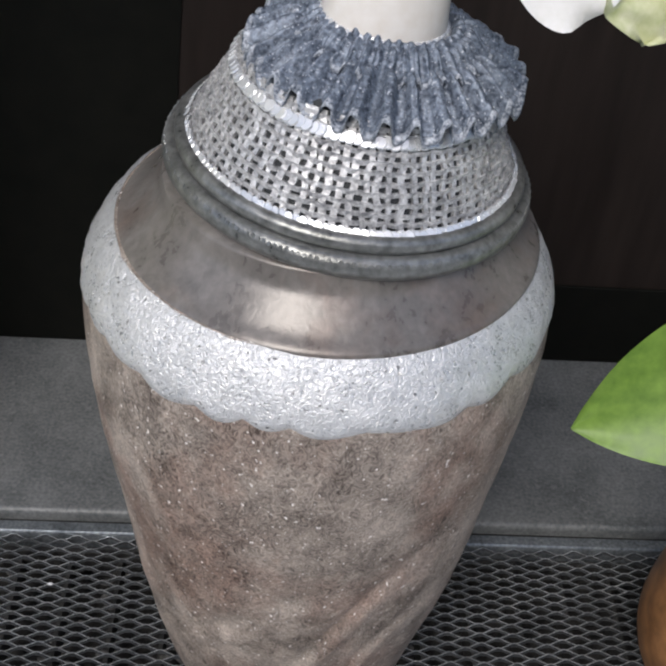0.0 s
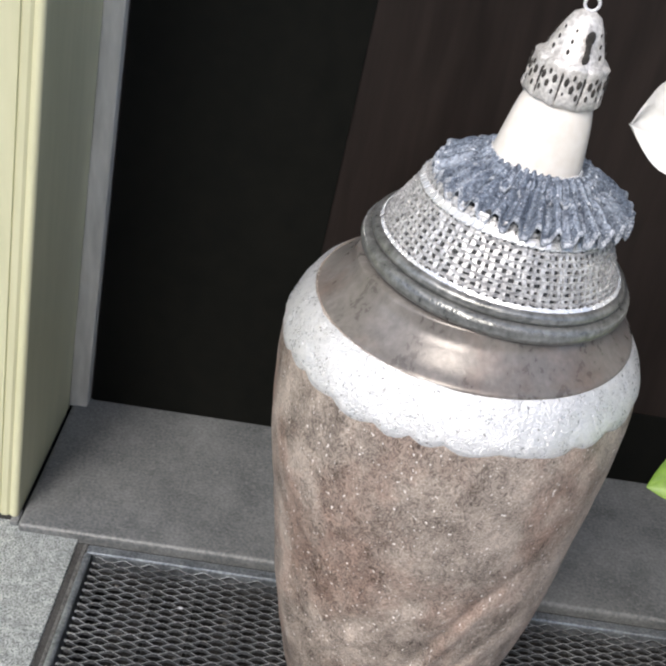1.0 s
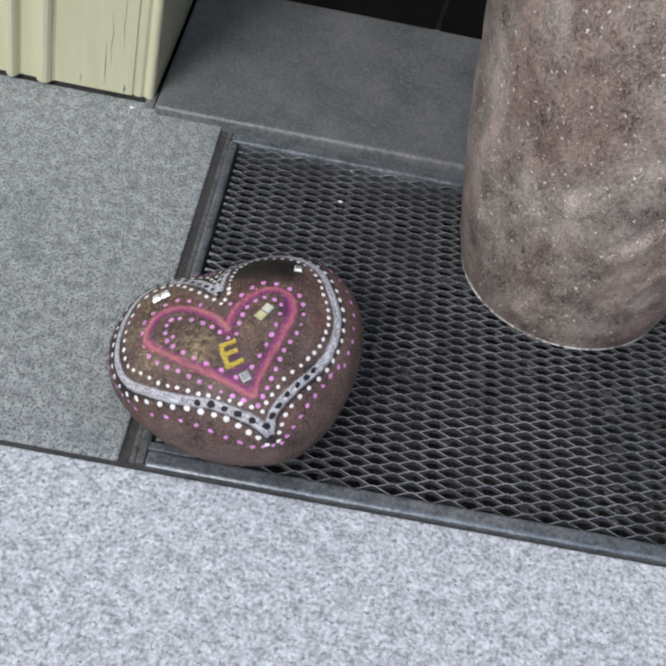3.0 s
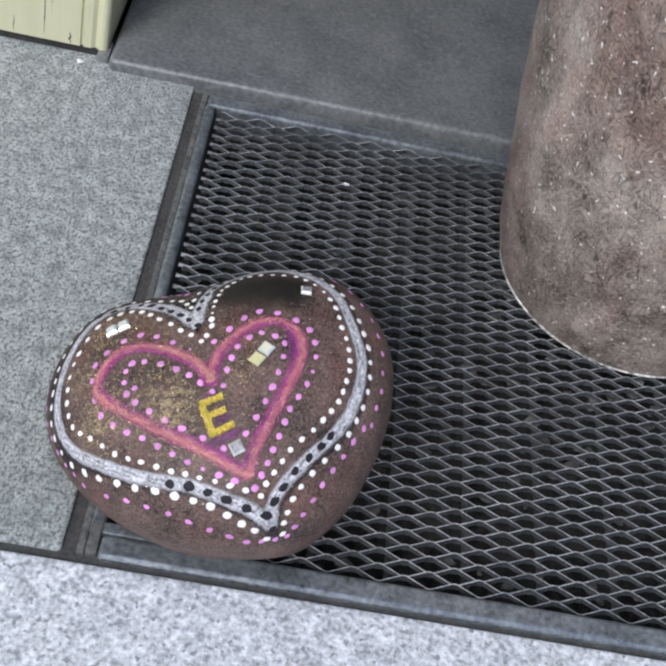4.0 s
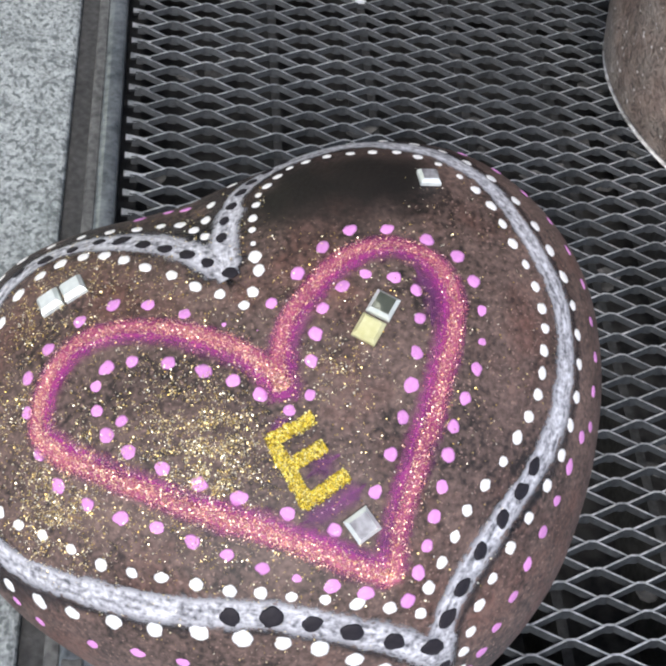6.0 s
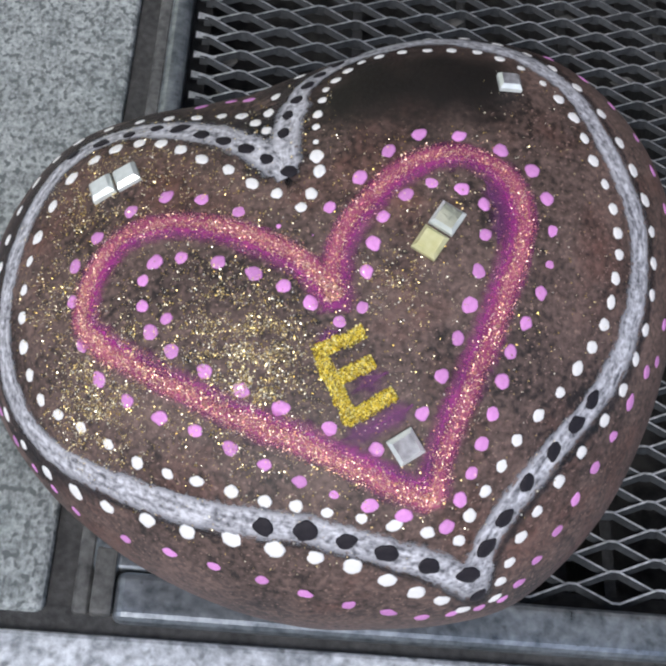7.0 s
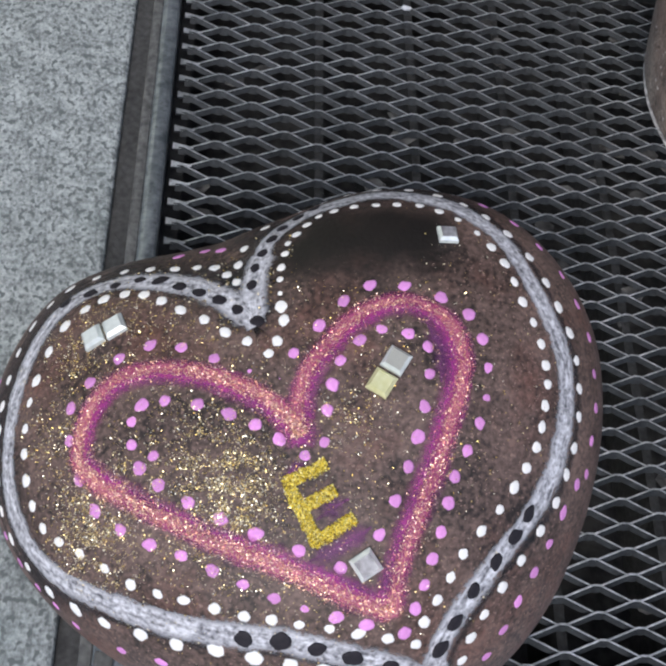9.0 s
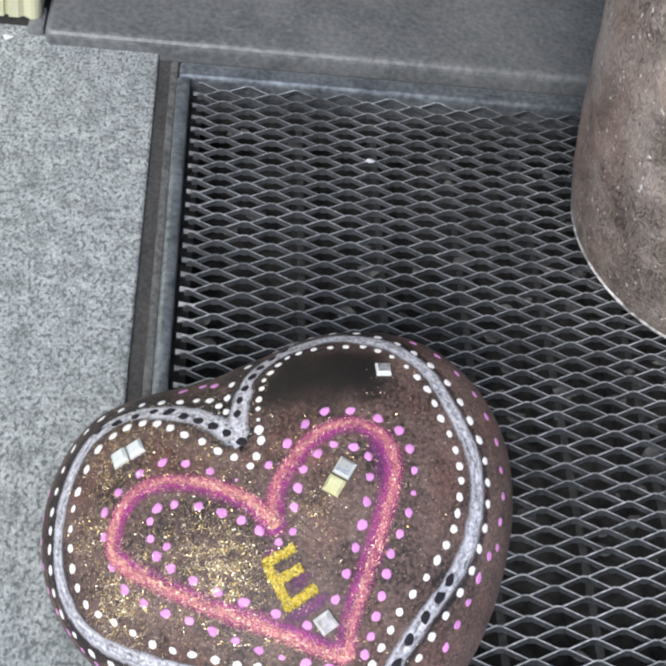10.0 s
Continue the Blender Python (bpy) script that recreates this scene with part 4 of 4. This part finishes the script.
def dark_patches(mat, spots):
    """Dark patches with soft, ragged edges, at places on the stone."""
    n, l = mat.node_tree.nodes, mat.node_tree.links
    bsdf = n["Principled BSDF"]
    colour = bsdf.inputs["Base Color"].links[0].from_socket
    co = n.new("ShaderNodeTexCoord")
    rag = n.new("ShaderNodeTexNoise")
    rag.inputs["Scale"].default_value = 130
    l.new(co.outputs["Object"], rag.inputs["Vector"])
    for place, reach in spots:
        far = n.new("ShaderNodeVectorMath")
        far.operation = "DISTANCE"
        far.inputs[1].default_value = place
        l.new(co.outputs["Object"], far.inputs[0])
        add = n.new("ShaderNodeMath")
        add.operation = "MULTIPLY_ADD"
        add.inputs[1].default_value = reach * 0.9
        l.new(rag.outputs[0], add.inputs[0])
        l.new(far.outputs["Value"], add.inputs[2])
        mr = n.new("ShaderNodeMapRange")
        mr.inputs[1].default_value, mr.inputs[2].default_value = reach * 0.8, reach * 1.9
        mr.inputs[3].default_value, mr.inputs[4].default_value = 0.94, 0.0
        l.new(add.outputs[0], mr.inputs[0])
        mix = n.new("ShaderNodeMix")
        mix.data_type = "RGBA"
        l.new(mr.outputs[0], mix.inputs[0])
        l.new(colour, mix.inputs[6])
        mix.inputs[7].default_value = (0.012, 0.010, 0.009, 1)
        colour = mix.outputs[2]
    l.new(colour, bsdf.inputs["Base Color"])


dark_patches(M_STONE, [(on_stone(0.536, 0.43) * K, 0.0185), (on_stone(0.40, 0.50) * K, 0.015), (on_stone(0.30, 0.48) * K, 0.008), (on_stone(0.63, 0.40) * K, 0.010)])


def stroke(name, line, width, lift, seed, mat, label, ring=True, wide=None):
    """A brushed line on the stone, uneven in width, a little proud of it, with its length and breadth kept for the brush marks."""
    pts = evenly(line, 0.010, ring)
    across = 8
    verts, faces, run, side = [], [], [], []
    for i, (p, t) in enumerate(pts):
        s = Vector((-t.y, t.x))
        wd = width * (1 + 0.14 * noise.noise((p.x * 7, p.y * 7, seed))) * (wide(p) if wide else 1)
        for k in range(across + 1):
            x = 2 * k / across - 1
            q = p + s * (x * wd / 2 + 0.004 * noise.noise((p.x * 25, p.y * 25, seed)))
            verts.append(on_stone(q.x, q.y, lift * (1 - 0.5 * x ** 4)))
            run.append(i * 0.010 + seed)
            end = 0 if ring else max(0.0, 1 - 2 * min(i, len(pts) - 1 - i) * 0.010 / wd)
            side.append(max(-1, min(1, x * (1 - end) + math.copysign(end, x))))
    n, c = across + 1, len(pts)
    for i in range(c if ring else c - 1):
        j = (i + 1) % c
        for k in range(across):
            faces.append((i * n + k, j * n + k, j * n + k + 1, i * n + k + 1))
    ob = grid_part(name, verts, faces, mat, heart, label)
    for title, values in (("along", run), ("across", side)):
        ob.data.attributes.new(title, "FLOAT", "POINT").data.foreach_set("value", values)
    return ob


def band_width(p):
    if p.y > 0.36 and -0.35 < p.x < 0.2:
        return 1.1 + 0.5 * max(0.0, 1 - abs(p.x - 0.08) / 0.35)
    return 1.25 if p.y < -0.15 and p.x < 0.15 else (1.0 if p.x > 0 else 1.08)


def dark_width(p):
    return 0.12 + 1.1 * max(0.0, min(1.0, (p.y - p.x * 0.35 - 0.05) / 0.4))


band_line = closed(BAND, 8, corners=(22, 44))
pink_line = closed(PINK, 8, corners=(15, 31))
stroke("dark_under_paint", offset_line(band_line, 0.035), 0.22, 0.0012, 4.0, M_DARKPAINT, "thin black paint under the white outline", wide=dark_width)
stroke("white_band", band_line, 0.064, 0.0035, 1.0, M_WHITEBAND, "streaky white painted outline", wide=band_width)
stroke("magenta_underlayer", offset_line(pink_line, -0.008), 0.098, 0.0030, 2.0, M_MAGENTA, "thin magenta paint under the glitter")
stroke("pink_heart_line", offset_line(pink_line, 0.003), 0.058, 0.0055, 2.6, M_STROKE, "pink and gold glitter heart outline")
for line, wd in (([(-.03, -.290), (.03, -.298), (.09, -.296), (.145, -.282)], .055), ([(.03, -.205), (.08, -.20), (.125, -.195)], .075), ([(.005, -.07), (.03, -.075), (.07, -.065)], .04),
                 ([(.52, .13), (.525, .05), (.48, -.03)], .06), ([(.085, .0), (.085, .03), (.09, .06)], .05), ([(-.06, -.30), (.0, -.36), (.07, -.44)], .06)):
    stroke("purple_smear", [Vector(q) for q in line], wd * 1.3, 0.0025, wd * 90, M_PURPLE, "thin purple paint smear", False)


def dot_mesh(name, mat, seed):
    """A flat blob of paint of radius one centimetre times ten, ragged in its own way."""
    bm = bmesh.new()
    bmesh.ops.create_uvsphere(bm, u_segments=20, v_segments=6, radius=1.0)
    for w in bm.verts:
        w.co.z *= 0.15 if w.co.z > 0 else 0.05
        a = math.atan2(w.co.y, w.co.x)
        k = 1 + 0.20 * noise.noise((1.1 * math.cos(a), 1.1 * math.sin(a), seed)) + 0.12 * noise.noise((3 * math.cos(a), 3 * math.sin(a), seed + 9))
        w.co.x, w.co.y = w.co.x * k, w.co.y * k
    bmesh.ops.scale(bm, vec=(K, K, K), verts=bm.verts)
    me = bpy.data.meshes.new(name)
    bm.to_mesh(me)
    bm.free()
    me.materials.append(mat)
    me.shade_smooth()
    return me


WHITE_DOTS = [dot_mesh("white_dot", M_WHITEDOT, k * 3.1) for k in range(6)]
PINK_DOTS = [dot_mesh("pink_dot", M_PINKDOT, 40 + k * 3.1) for k in range(6)]
BLACK_DOTS = [dot_mesh("black_dot", M_BLACKDOT, 80 + k * 3.1) for k in range(6)]


def lay_dots(name, shapes, points, between, size, lift=0.0, long=1.12):
    """Dots dabbed along a row: between steps from one point of the row to the next."""
    row = [Vector(p) for p in (smooth_profile(points, between) if between > 1 else points)]
    for i, p in enumerate(row):
        t = row[min(i + 1, len(row) - 1)] - row[max(i - 1, 0)]
        q = p + Vector((rnd.uniform(-0.003, 0.003), rnd.uniform(-0.003, 0.003)))
        most = 0.972 * rim_radius(math.atan2(q.y, q.x))
        if q.length > most:
            q *= most / q.length
        ob = new(name, rnd.choice(shapes))
        s = (size(q) if callable(size) else size) * rnd.uniform(0.88, 1.12)
        ob.matrix_basis = stone_pose(q.x, q.y, math.atan2(t.y, t.x) + rnd.uniform(-0.5, 0.5), lift) @ Matrix.Diagonal((s * long * rnd.uniform(0.9, 1.1), s, s, 1))
        under(ob, heart)


def inner_size(p):
    return 0.0170 if p.y > 0.2 and p.x < 0.2 else (0.0118 if p.y > 0.3 else 0.0142)


def outer_size(p):
    return 0.0205 if p.y < 0 and p.x < 0.05 else 0.0155


# white dots inside and outside the painted outline
lay_dots("white_dot", WHITE_DOTS, [(.101, .242), (.023, .358), (-.065, .489), (-.148, .598), (-.259, .657), (-.397, .638), (-.528, .526), (-.602, .407), (-.655, .268), (-.656, .124),
                                   (-.579, .004), (-.482, -.132), (-.364, -.237), (-.242, -.337), (-.125, -.414), (-.001, -.5), (.117, -.584)], 2, inner_size)
lay_dots("white_dot", WHITE_DOTS, [(.163, -.545), (.33, -.436), (.528, -.342), (.675, -.227), (.765, -.082), (.794, .1), (.795, .285), (.719, .457), (.564, .561), (.4, .603), (.286, .547),
                                   (.218, .437), (.174, .312)], 3, inner_size)
lay_dots("white_dot", WHITE_DOTS, [(.107, .496), (.068, .589), (-.04, .655), (-.183, .743), (-.362, .799), (-.509, .746), (-.631, .609), (-.702, .478), (-.764, .339), (-.792, .174), (-.733, -.014),
                                   (-.606, -.176), (-.439, -.313), (-.269, -.433), (-.127, -.539), (-.017, -.641), (.066, -.715)], 2, outer_size)
lay_dots("white_dot", WHITE_DOTS, [(.144, -.725), (.205, -.663), (.312, -.587), (.466, -.505), (.623, -.411), (.742, -.301), (.833, -.164), (.883, -.016), (.892, .142), (.87, .322), (.796, .465),
                                   (.689, .60), (.52, .70), (.37, .715)], 2, outer_size)
lay_dots("white_dot", WHITE_DOTS, [(.139, .266), (.167, .619), (.128, .563), (.25, .68)], 1, 0.0155)
# pink dots low on the sides and at the back
lay_dots("pink_dot", PINK_DOTS, [(-.605, -.252), (-.335, -.474), (-.102, -.654), (.102, -.739), (.275, -.68), (.487, -.547), (.71, -.388)], 3, 0.0148, long=1.2)
for low, high in ((-26, 34), (136, 196)):
    lay_dots("pink_dot", PINK_DOTS, [Vector((math.cos(radians(a)), math.sin(radians(a)))) * (0.955 * rim_radius(radians((a + 180) % 360 - 180))) for a in range(low, high, 6)], 1, 0.0138)
lay_dots("pink_dot", PINK_DOTS, [(.1, .666), (.059, .696), (-.02, .72)], 1, 0.0165)
# pink dots inside and outside the pink heart
lay_dots("pink_dot", PINK_DOTS, [(.076, -.051), (-.056, .136), (-.265, .274), (-.333, .116), (-.191, -.1), (.03, -.339)], 3, 0.0164)
lay_dots("pink_dot", PINK_DOTS, [(.156, -.309), (.297, -.192), (.404, -.07), (.49, .069), (.4, .166), (.266, .134), (.177, .029)], 2, 0.0160)
lay_dots("pink_dot", PINK_DOTS, [(.163, .21), (.425, .297), (.633, .11), (.564, -.111), (.398, -.258), (.253, -.419), (.104, -.544)], 3, 0.0162)
lay_dots("pink_dot", PINK_DOTS, [(.025, -.49), (-.151, -.333), (-.324, -.137), (-.487, .075), (-.449, .371), (-.182, .421), (.037, .22)], 3, 0.0160)
lay_dots("pink_dot", PINK_DOTS, [(.096, .163), (.135, -.044), (-.285, .127)], 1, 0.0138)
# black dots on the white outline
lay_dots("black_dot", BLACK_DOTS, [(-.378, .724), (-.148, .661), (-.003, .517), (.112, .345)], 3, 0.0160, 0.0045, 1.3)
lay_dots("black_dot", BLACK_DOTS, [(.138, .462), (.204, .555), (.293, .621), (.402, .657)], 2, 0.0165, 0.0045)
lay_dots("black_dot", BLACK_DOTS, [(-.27, -.38), (-.187, -.426), (-.111, -.485), (-.043, -.541), (.035, -.602), (.106, -.654)], 1, 0.0245, 0.0045)
lay_dots("black_dot", BLACK_DOTS, [(.113, -.70), (.17, -.617), (.311, -.526), (.473, -.448), (.535, -.411)], 1, 0.0195, 0.0045, 1.3)
lay_dots("black_dot", BLACK_DOTS, [(.23, -.572), (.397, -.483)], 1, 0.0195, 0.0045, 1.3)


def rhinestone(name, u, w, turn, size, mat, table=None):
    """A square foil-backed stone with a bevelled edge and a flat table."""
    h, t = size / 2, size * 0.36
    verts = [(-h, -h, 0), (h, -h, 0), (h, h, 0), (-h, h, 0), (-h, -h, h * 0.35), (h, -h, h * 0.35), (h, h, h * 0.35), (-h, h, h * 0.35), (-t, -t, h * 0.7), (t, -t, h * 0.7), (t, t, h * 0.7), (-t, t, h * 0.7)]
    faces = [(3, 2, 1, 0), (8, 9, 10, 11)]
    for a in (0, 4):
        faces += [(a + i, a + (i + 1) % 4, a + 4 + (i + 1) % 4, a + 4 + i) for i in range(4)]
    me = bpy.data.meshes.new(name)
    me.from_pydata([tuple(c * K for c in q) for q in verts], [], faces)
    me.materials.append(mat)
    if table:
        me.materials.append(table)
        me.polygons[1].material_index = 1
    ob = new(name, me)
    ob.matrix_basis = stone_pose(u, w, turn, 0.002)
    return under(ob, heart)


tagged(rhinestone("rhinestone", -.321, .534, 0.05, 0.062, M_GEM), "square silver rhinestone")
rhinestone("rhinestone", -.253, .531, 0.05, 0.062, M_GEM)
tagged(rhinestone("rhinestone", .332, .031, 0.58, 0.063, M_GEMREFLECT), "square rhinestone with a pale yellow wall reflection in its colour")
rhinestone("rhinestone", .393, .069, 0.58, 0.063, M_GEM, M_MIRROR)
rhinestone("rhinestone", .691, .358, -0.4, 0.055, M_GEM, M_GEMTABLE)
rhinestone("rhinestone", .092, -.360, 0.14, 0.064, M_GEM, M_GEMTABLE)


def flake(verts, faces, c, s, r, tilt=0.4):
    a = r.uniform(0, TAU)
    t1 = HU * math.cos(a) + HV * math.sin(a) + HN * r.uniform(-tilt, tilt)
    t2 = HN.cross(t1).normalized() + HN * r.uniform(-tilt, tilt)
    b = len(verts)
    verts += [c + t1 * s, c + t2 * s, c - t1 * s, c - t2 * s]
    faces.append((b, b + 1, b + 2, b + 3))


def letter():
    """A capital E of heaped glitter, ragged at its edges."""
    r = random.Random(11)
    verts, faces = [], []
    bars = (((.006, -.095), (.004, -.26), 4200), ((.006, -.098), (.108, -.096), 2700), ((.01, -.170), (.100, -.166), 2400), ((.004, -.260), (.113, -.248), 2800))
    for (ua, wa), (ub, wb), count in bars:
        a, b = Vector((ua, wa)), Vector((ub, wb))
        d = (b - a).normalized()
        s = Vector((-d.y, d.x))
        for _ in range(count):
            k = r.uniform(-0.06, 1.06)
            side = max(-0.017, min(0.017, r.gauss(0, 0.0070)))
            q = a.lerp(b, k) + s * (side + 0.005 * noise.noise((k * 7, ua * 90, wb * 50)))
            rise = 0.009 * max(0.0, 1 - (side / 0.018) ** 2)
            flake(verts, faces, on_stone(q.x, q.y, 0.003 + r.uniform(0.4, 1.0) * rise), r.uniform(0.0014, 0.0030), r, 0.8)
    return verts, faces


v, f = letter()
grid_part("letter", v, f, M_LETTER, heart, "yellow glitter letter E", smooth=False)


def glitter():
    """Loose gold flakes, thick beside the letter and thin elsewhere."""
    r = random.Random(5)
    verts, faces = [], []
    spots = ((0.05, 0.05, 0.36, 4200), (-.487, .092, .075, 2100), (-.12, -.037, .07, 2600), (-.286, .55, .10, 1100), (-.531, .332, .06, 800), (.224, -.018, .05, 420), (-.373, .507, .06, 700),
             (-.172, .088, .10, 1500), (-.546, -.004, .06, 1000), (-.163, -.131, .07, 1400), (-.329, -.048, .12, 1000), (.391, .107, .08, 260), (-.05, .42, .12, 600), (-.1, -.3, .12, 700))
    for cu, cv, spread, count in spots:
        for _ in range(int(count * 1.4)):
            u, w = r.gauss(cu, spread), r.gauss(cv, spread)
            if math.hypot(u, w) > 0.84 * rim_radius(math.atan2(w, u)) or noise.noise((u * 26, w * 26, 1.0)) + 0.5 * noise.noise((u * 70, w * 70, 4.0)) < r.uniform(-0.5, 0.35):
                continue
            if math.hypot(u - 0.47, w - 0.46) < 0.17:
                continue
            flake(verts, faces, on_stone(u, w, 0.0032), 0.0007 + 0.0016 * r.random() ** 2.2, r)
    return verts, faces


def line_glitter():
    """Copper and gold flakes pressed into the pink outline, thicker on the broad lobe."""
    r = random.Random(6)
    verts, faces = [], []
    for p, t in evenly(pink_line, 0.0016):
        for _ in range(8 if p.x < 0.1 and p.y < 0.3 else 5):
            q = p + Vector((-t.y, t.x)) * (r.gauss(0.0, 0.0145) + 0.009 * noise.noise((p.x * 14, p.y * 14, 3.0)))
            flake(verts, faces, on_stone(q.x, q.y, 0.0078), r.uniform(0.0007, 0.0018), r)
    return verts, faces


v, f = line_glitter()
grid_part("copper_glitter", v, f, M_COPPER, heart, "copper and gold glitter in the pink outline", smooth=False, kind="stuff")
v, f = glitter()
grid_part("gold_glitter", v, f, M_GLITTER, heart, "gold glitter flakes", smooth=False, kind="stuff")

# ---- potted white flower beside the urn ----
plant = thing("potted_flower", (7.2, -1.3, -0.05), "white-flowered potted plant with broad light green leaves", "plant")
v, f = lathe(smooth_profile([(0.70, -0.04), (0.80, 0.0), (0.90, 0.35), (0.88, 0.8), (0.78, 1.2), (0.66, 1.5), (0.60, 1.62), (0.64, 1.70), (0.58, 1.71), (0.55, 1.6)], 5), 72)
pot = grid_part("pot", [(w.x + 7.2, w.y - 1.3, w.z) for w in v], f, M_POT, plant, "orange-brown glazed pot")
v, f = lathe([(0.1, 1.60), (0.555, 1.58)], 48)
grid_part("soil", [(w.x + 7.2, w.y - 1.3, w.z) for w in v], f, M_SOIL, plant)


def tube(pts, r0, r1, sides=8):
    verts, faces = [], []
    n = len(pts)
    for i, p in enumerate(pts):
        t = (pts[min(i + 1, n - 1)] - pts[max(i - 1, 0)]).normalized()
        x = t.orthogonal().normalized()
        y = t.cross(x)
        r = r0 + (r1 - r0) * i / (n - 1)
        for k in range(sides):
            a = TAU * k / sides
            verts.append(p + x * (r * math.cos(a)) + y * (r * math.sin(a)))
    for i in range(n - 1):
        for k in range(sides):
            m = (k + 1) % sides
            faces.append((i * sides + k, i * sides + m, (i + 1) * sides + m, (i + 1) * sides + k))
    return verts, faces


def blade(root, tip, up, width, cup, thick=0.012, ruffled=0.0, blunt=1.0, seed=0):
    """A leaf or petal with thickness, midrib fold and curl."""
    root, tip, up = Vector(root), Vector(tip), Vector(up)
    ax = tip - root
    side = ax.cross(up).normalized()
    nrm = side.cross(ax).normalized()
    L, rows, cols = ax.length, 20, 10
    verts, faces = [], []
    for lay in (0, 1):
        for i in range(rows + 1):
            t = i / rows
            wd = width * (math.sin(math.pi * t ** blunt) ** 0.8 if 0 < t < 1 else 0.02)
            for k in range(cols + 1):
                s = 2 * k / cols - 1
                z = cup * (s * s) * wd + 0.10 * L * math.sin(math.pi * t) + ruffled * noise.noise((t * 5, s * 3, seed)) * abs(s)
                verts.append(root + ax * (t + ruffled * 0.3 * noise.noise((s * 4, 7, seed)) * t) + side * (s * wd / 2) + nrm * (z - lay * thick))
    c = cols + 1
    off = (rows + 1) * c
    for i in range(rows):
        for k in range(cols):
            q = (i * c + k, i * c + k + 1, (i + 1) * c + k + 1, (i + 1) * c + k)
            faces.append(q)
            faces.append(tuple(off + x for x in q[::-1]))
    return verts, faces


def curve3(a, b, c, n=14):
    a, b, c = Vector(a), Vector(b), Vector(c)
    return [a * (1 - t) ** 2 + b * (2 * t * (1 - t)) + c * t * t for t in (i / n for i in range(n + 1))]


FC = Vector((4.70, -1.80, 6.30))
v, f = tube(curve3((6.8, -1.35, 1.7), (6.2, -1.5, 6.4), FC + Vector((0.12, 0, -0.1))), 0.05, 0.035)
grid_part("stem", v, f, M_LEAF, plant)
PETALS = [((-0.72, 0.05, -0.12), 0.62), ((-0.30, -0.15, 0.45), 0.66), ((0.25, 0.05, 0.55), 0.66), ((0.62, -0.1, 0.05), 0.6), ((-0.05, -0.12, -0.40), 0.55), ((-0.42, 0.25, 0.25), 0.6), ((0.35, -0.2, -0.3), 0.55)]
for i, (d, wd) in enumerate(PETALS):
    v, f = blade(FC, FC + Vector(d), (0.1 * (i - 3), -1, 0.25), wd, 0.12, ruffled=0.16, blunt=1.5, seed=i * 3.7)
    grid_part("petal", v, f, M_PETALGREEN if i in (4, 6) else M_PETAL, plant, "white ruffled petal" if i == 0 else "")
for i, (a, b, wd) in enumerate((((6.3, -1.55, 3.85), (4.93, -1.82, 3.33), 0.95), ((6.9, -1.4, 2.4), (8.2, -2.0, 3.4), 0.9), ((6.9, -1.0, 2.3), (7.6, 0.4, 3.6), 0.9), ((6.8, -1.6, 2.2), (7.2, -2.8, 2.9), 0.8))):
    v, f = blade(a, b, (0.15, -0.75, 0.65), wd, 0.10, ruffled=0.03, blunt=0.85, seed=i + 20)
    grid_part("leaf", v, f, M_LEAF, plant)
    v, f = tube(curve3((6.85 + 0.05 * i, -1.35, 1.7), (6.7, -1.4, Vector(a).z), a), 0.035, 0.025)
    grid_part("leaf_stalk", v, f, M_LEAF, plant)


for k in range(2):
    a = 3.62 + 0.07 * k
    bm = box(-0.012, 0.012, -0.004, 0.004, 0.45, 0.62)
    bmesh.ops.transform(bm, verts=bm.verts, matrix=Matrix.Translation((7.2 + 0.905 * math.cos(a), -1.3 + 0.905 * math.sin(a), 0)) @ Matrix.Rotation(a + math.pi / 2, 4, "Z"))
    part("red_mark", bm, M_POTMARK, pot, "small red painted stroke" if k == 0 else "")

# ---- crumbs and chips ----
def chip(u, w, z, size, mat, label, name):
    bm = bmesh.new()
    bmesh.ops.create_icosphere(bm, subdivisions=1, radius=size)
    r = random.Random(int(u * 100) + 50)
    for q in bm.verts:
        q.co = Vector((u, w, z)) + Vector((q.co.x * r.uniform(0.7, 1.5), q.co.y * r.uniform(0.6, 1.2), q.co.z * 0.5))
    return tagged(part(name, bm, mat), label, "chip")


chip(-0.904, 0.035, 0.008, 0.028, M_TRIM, "small white plaster crumb lying by the jamb foot", "plaster_crumb")
chip(1.239, -0.693, -0.042, 0.022, M_TRIM, "tiny pale chip lying on the grating", "paint_chip")
chip(6.34, 0.73, 0.078, 0.025, M_TRIM, "tiny pale chip lying on the doorstep", "paint_chip")
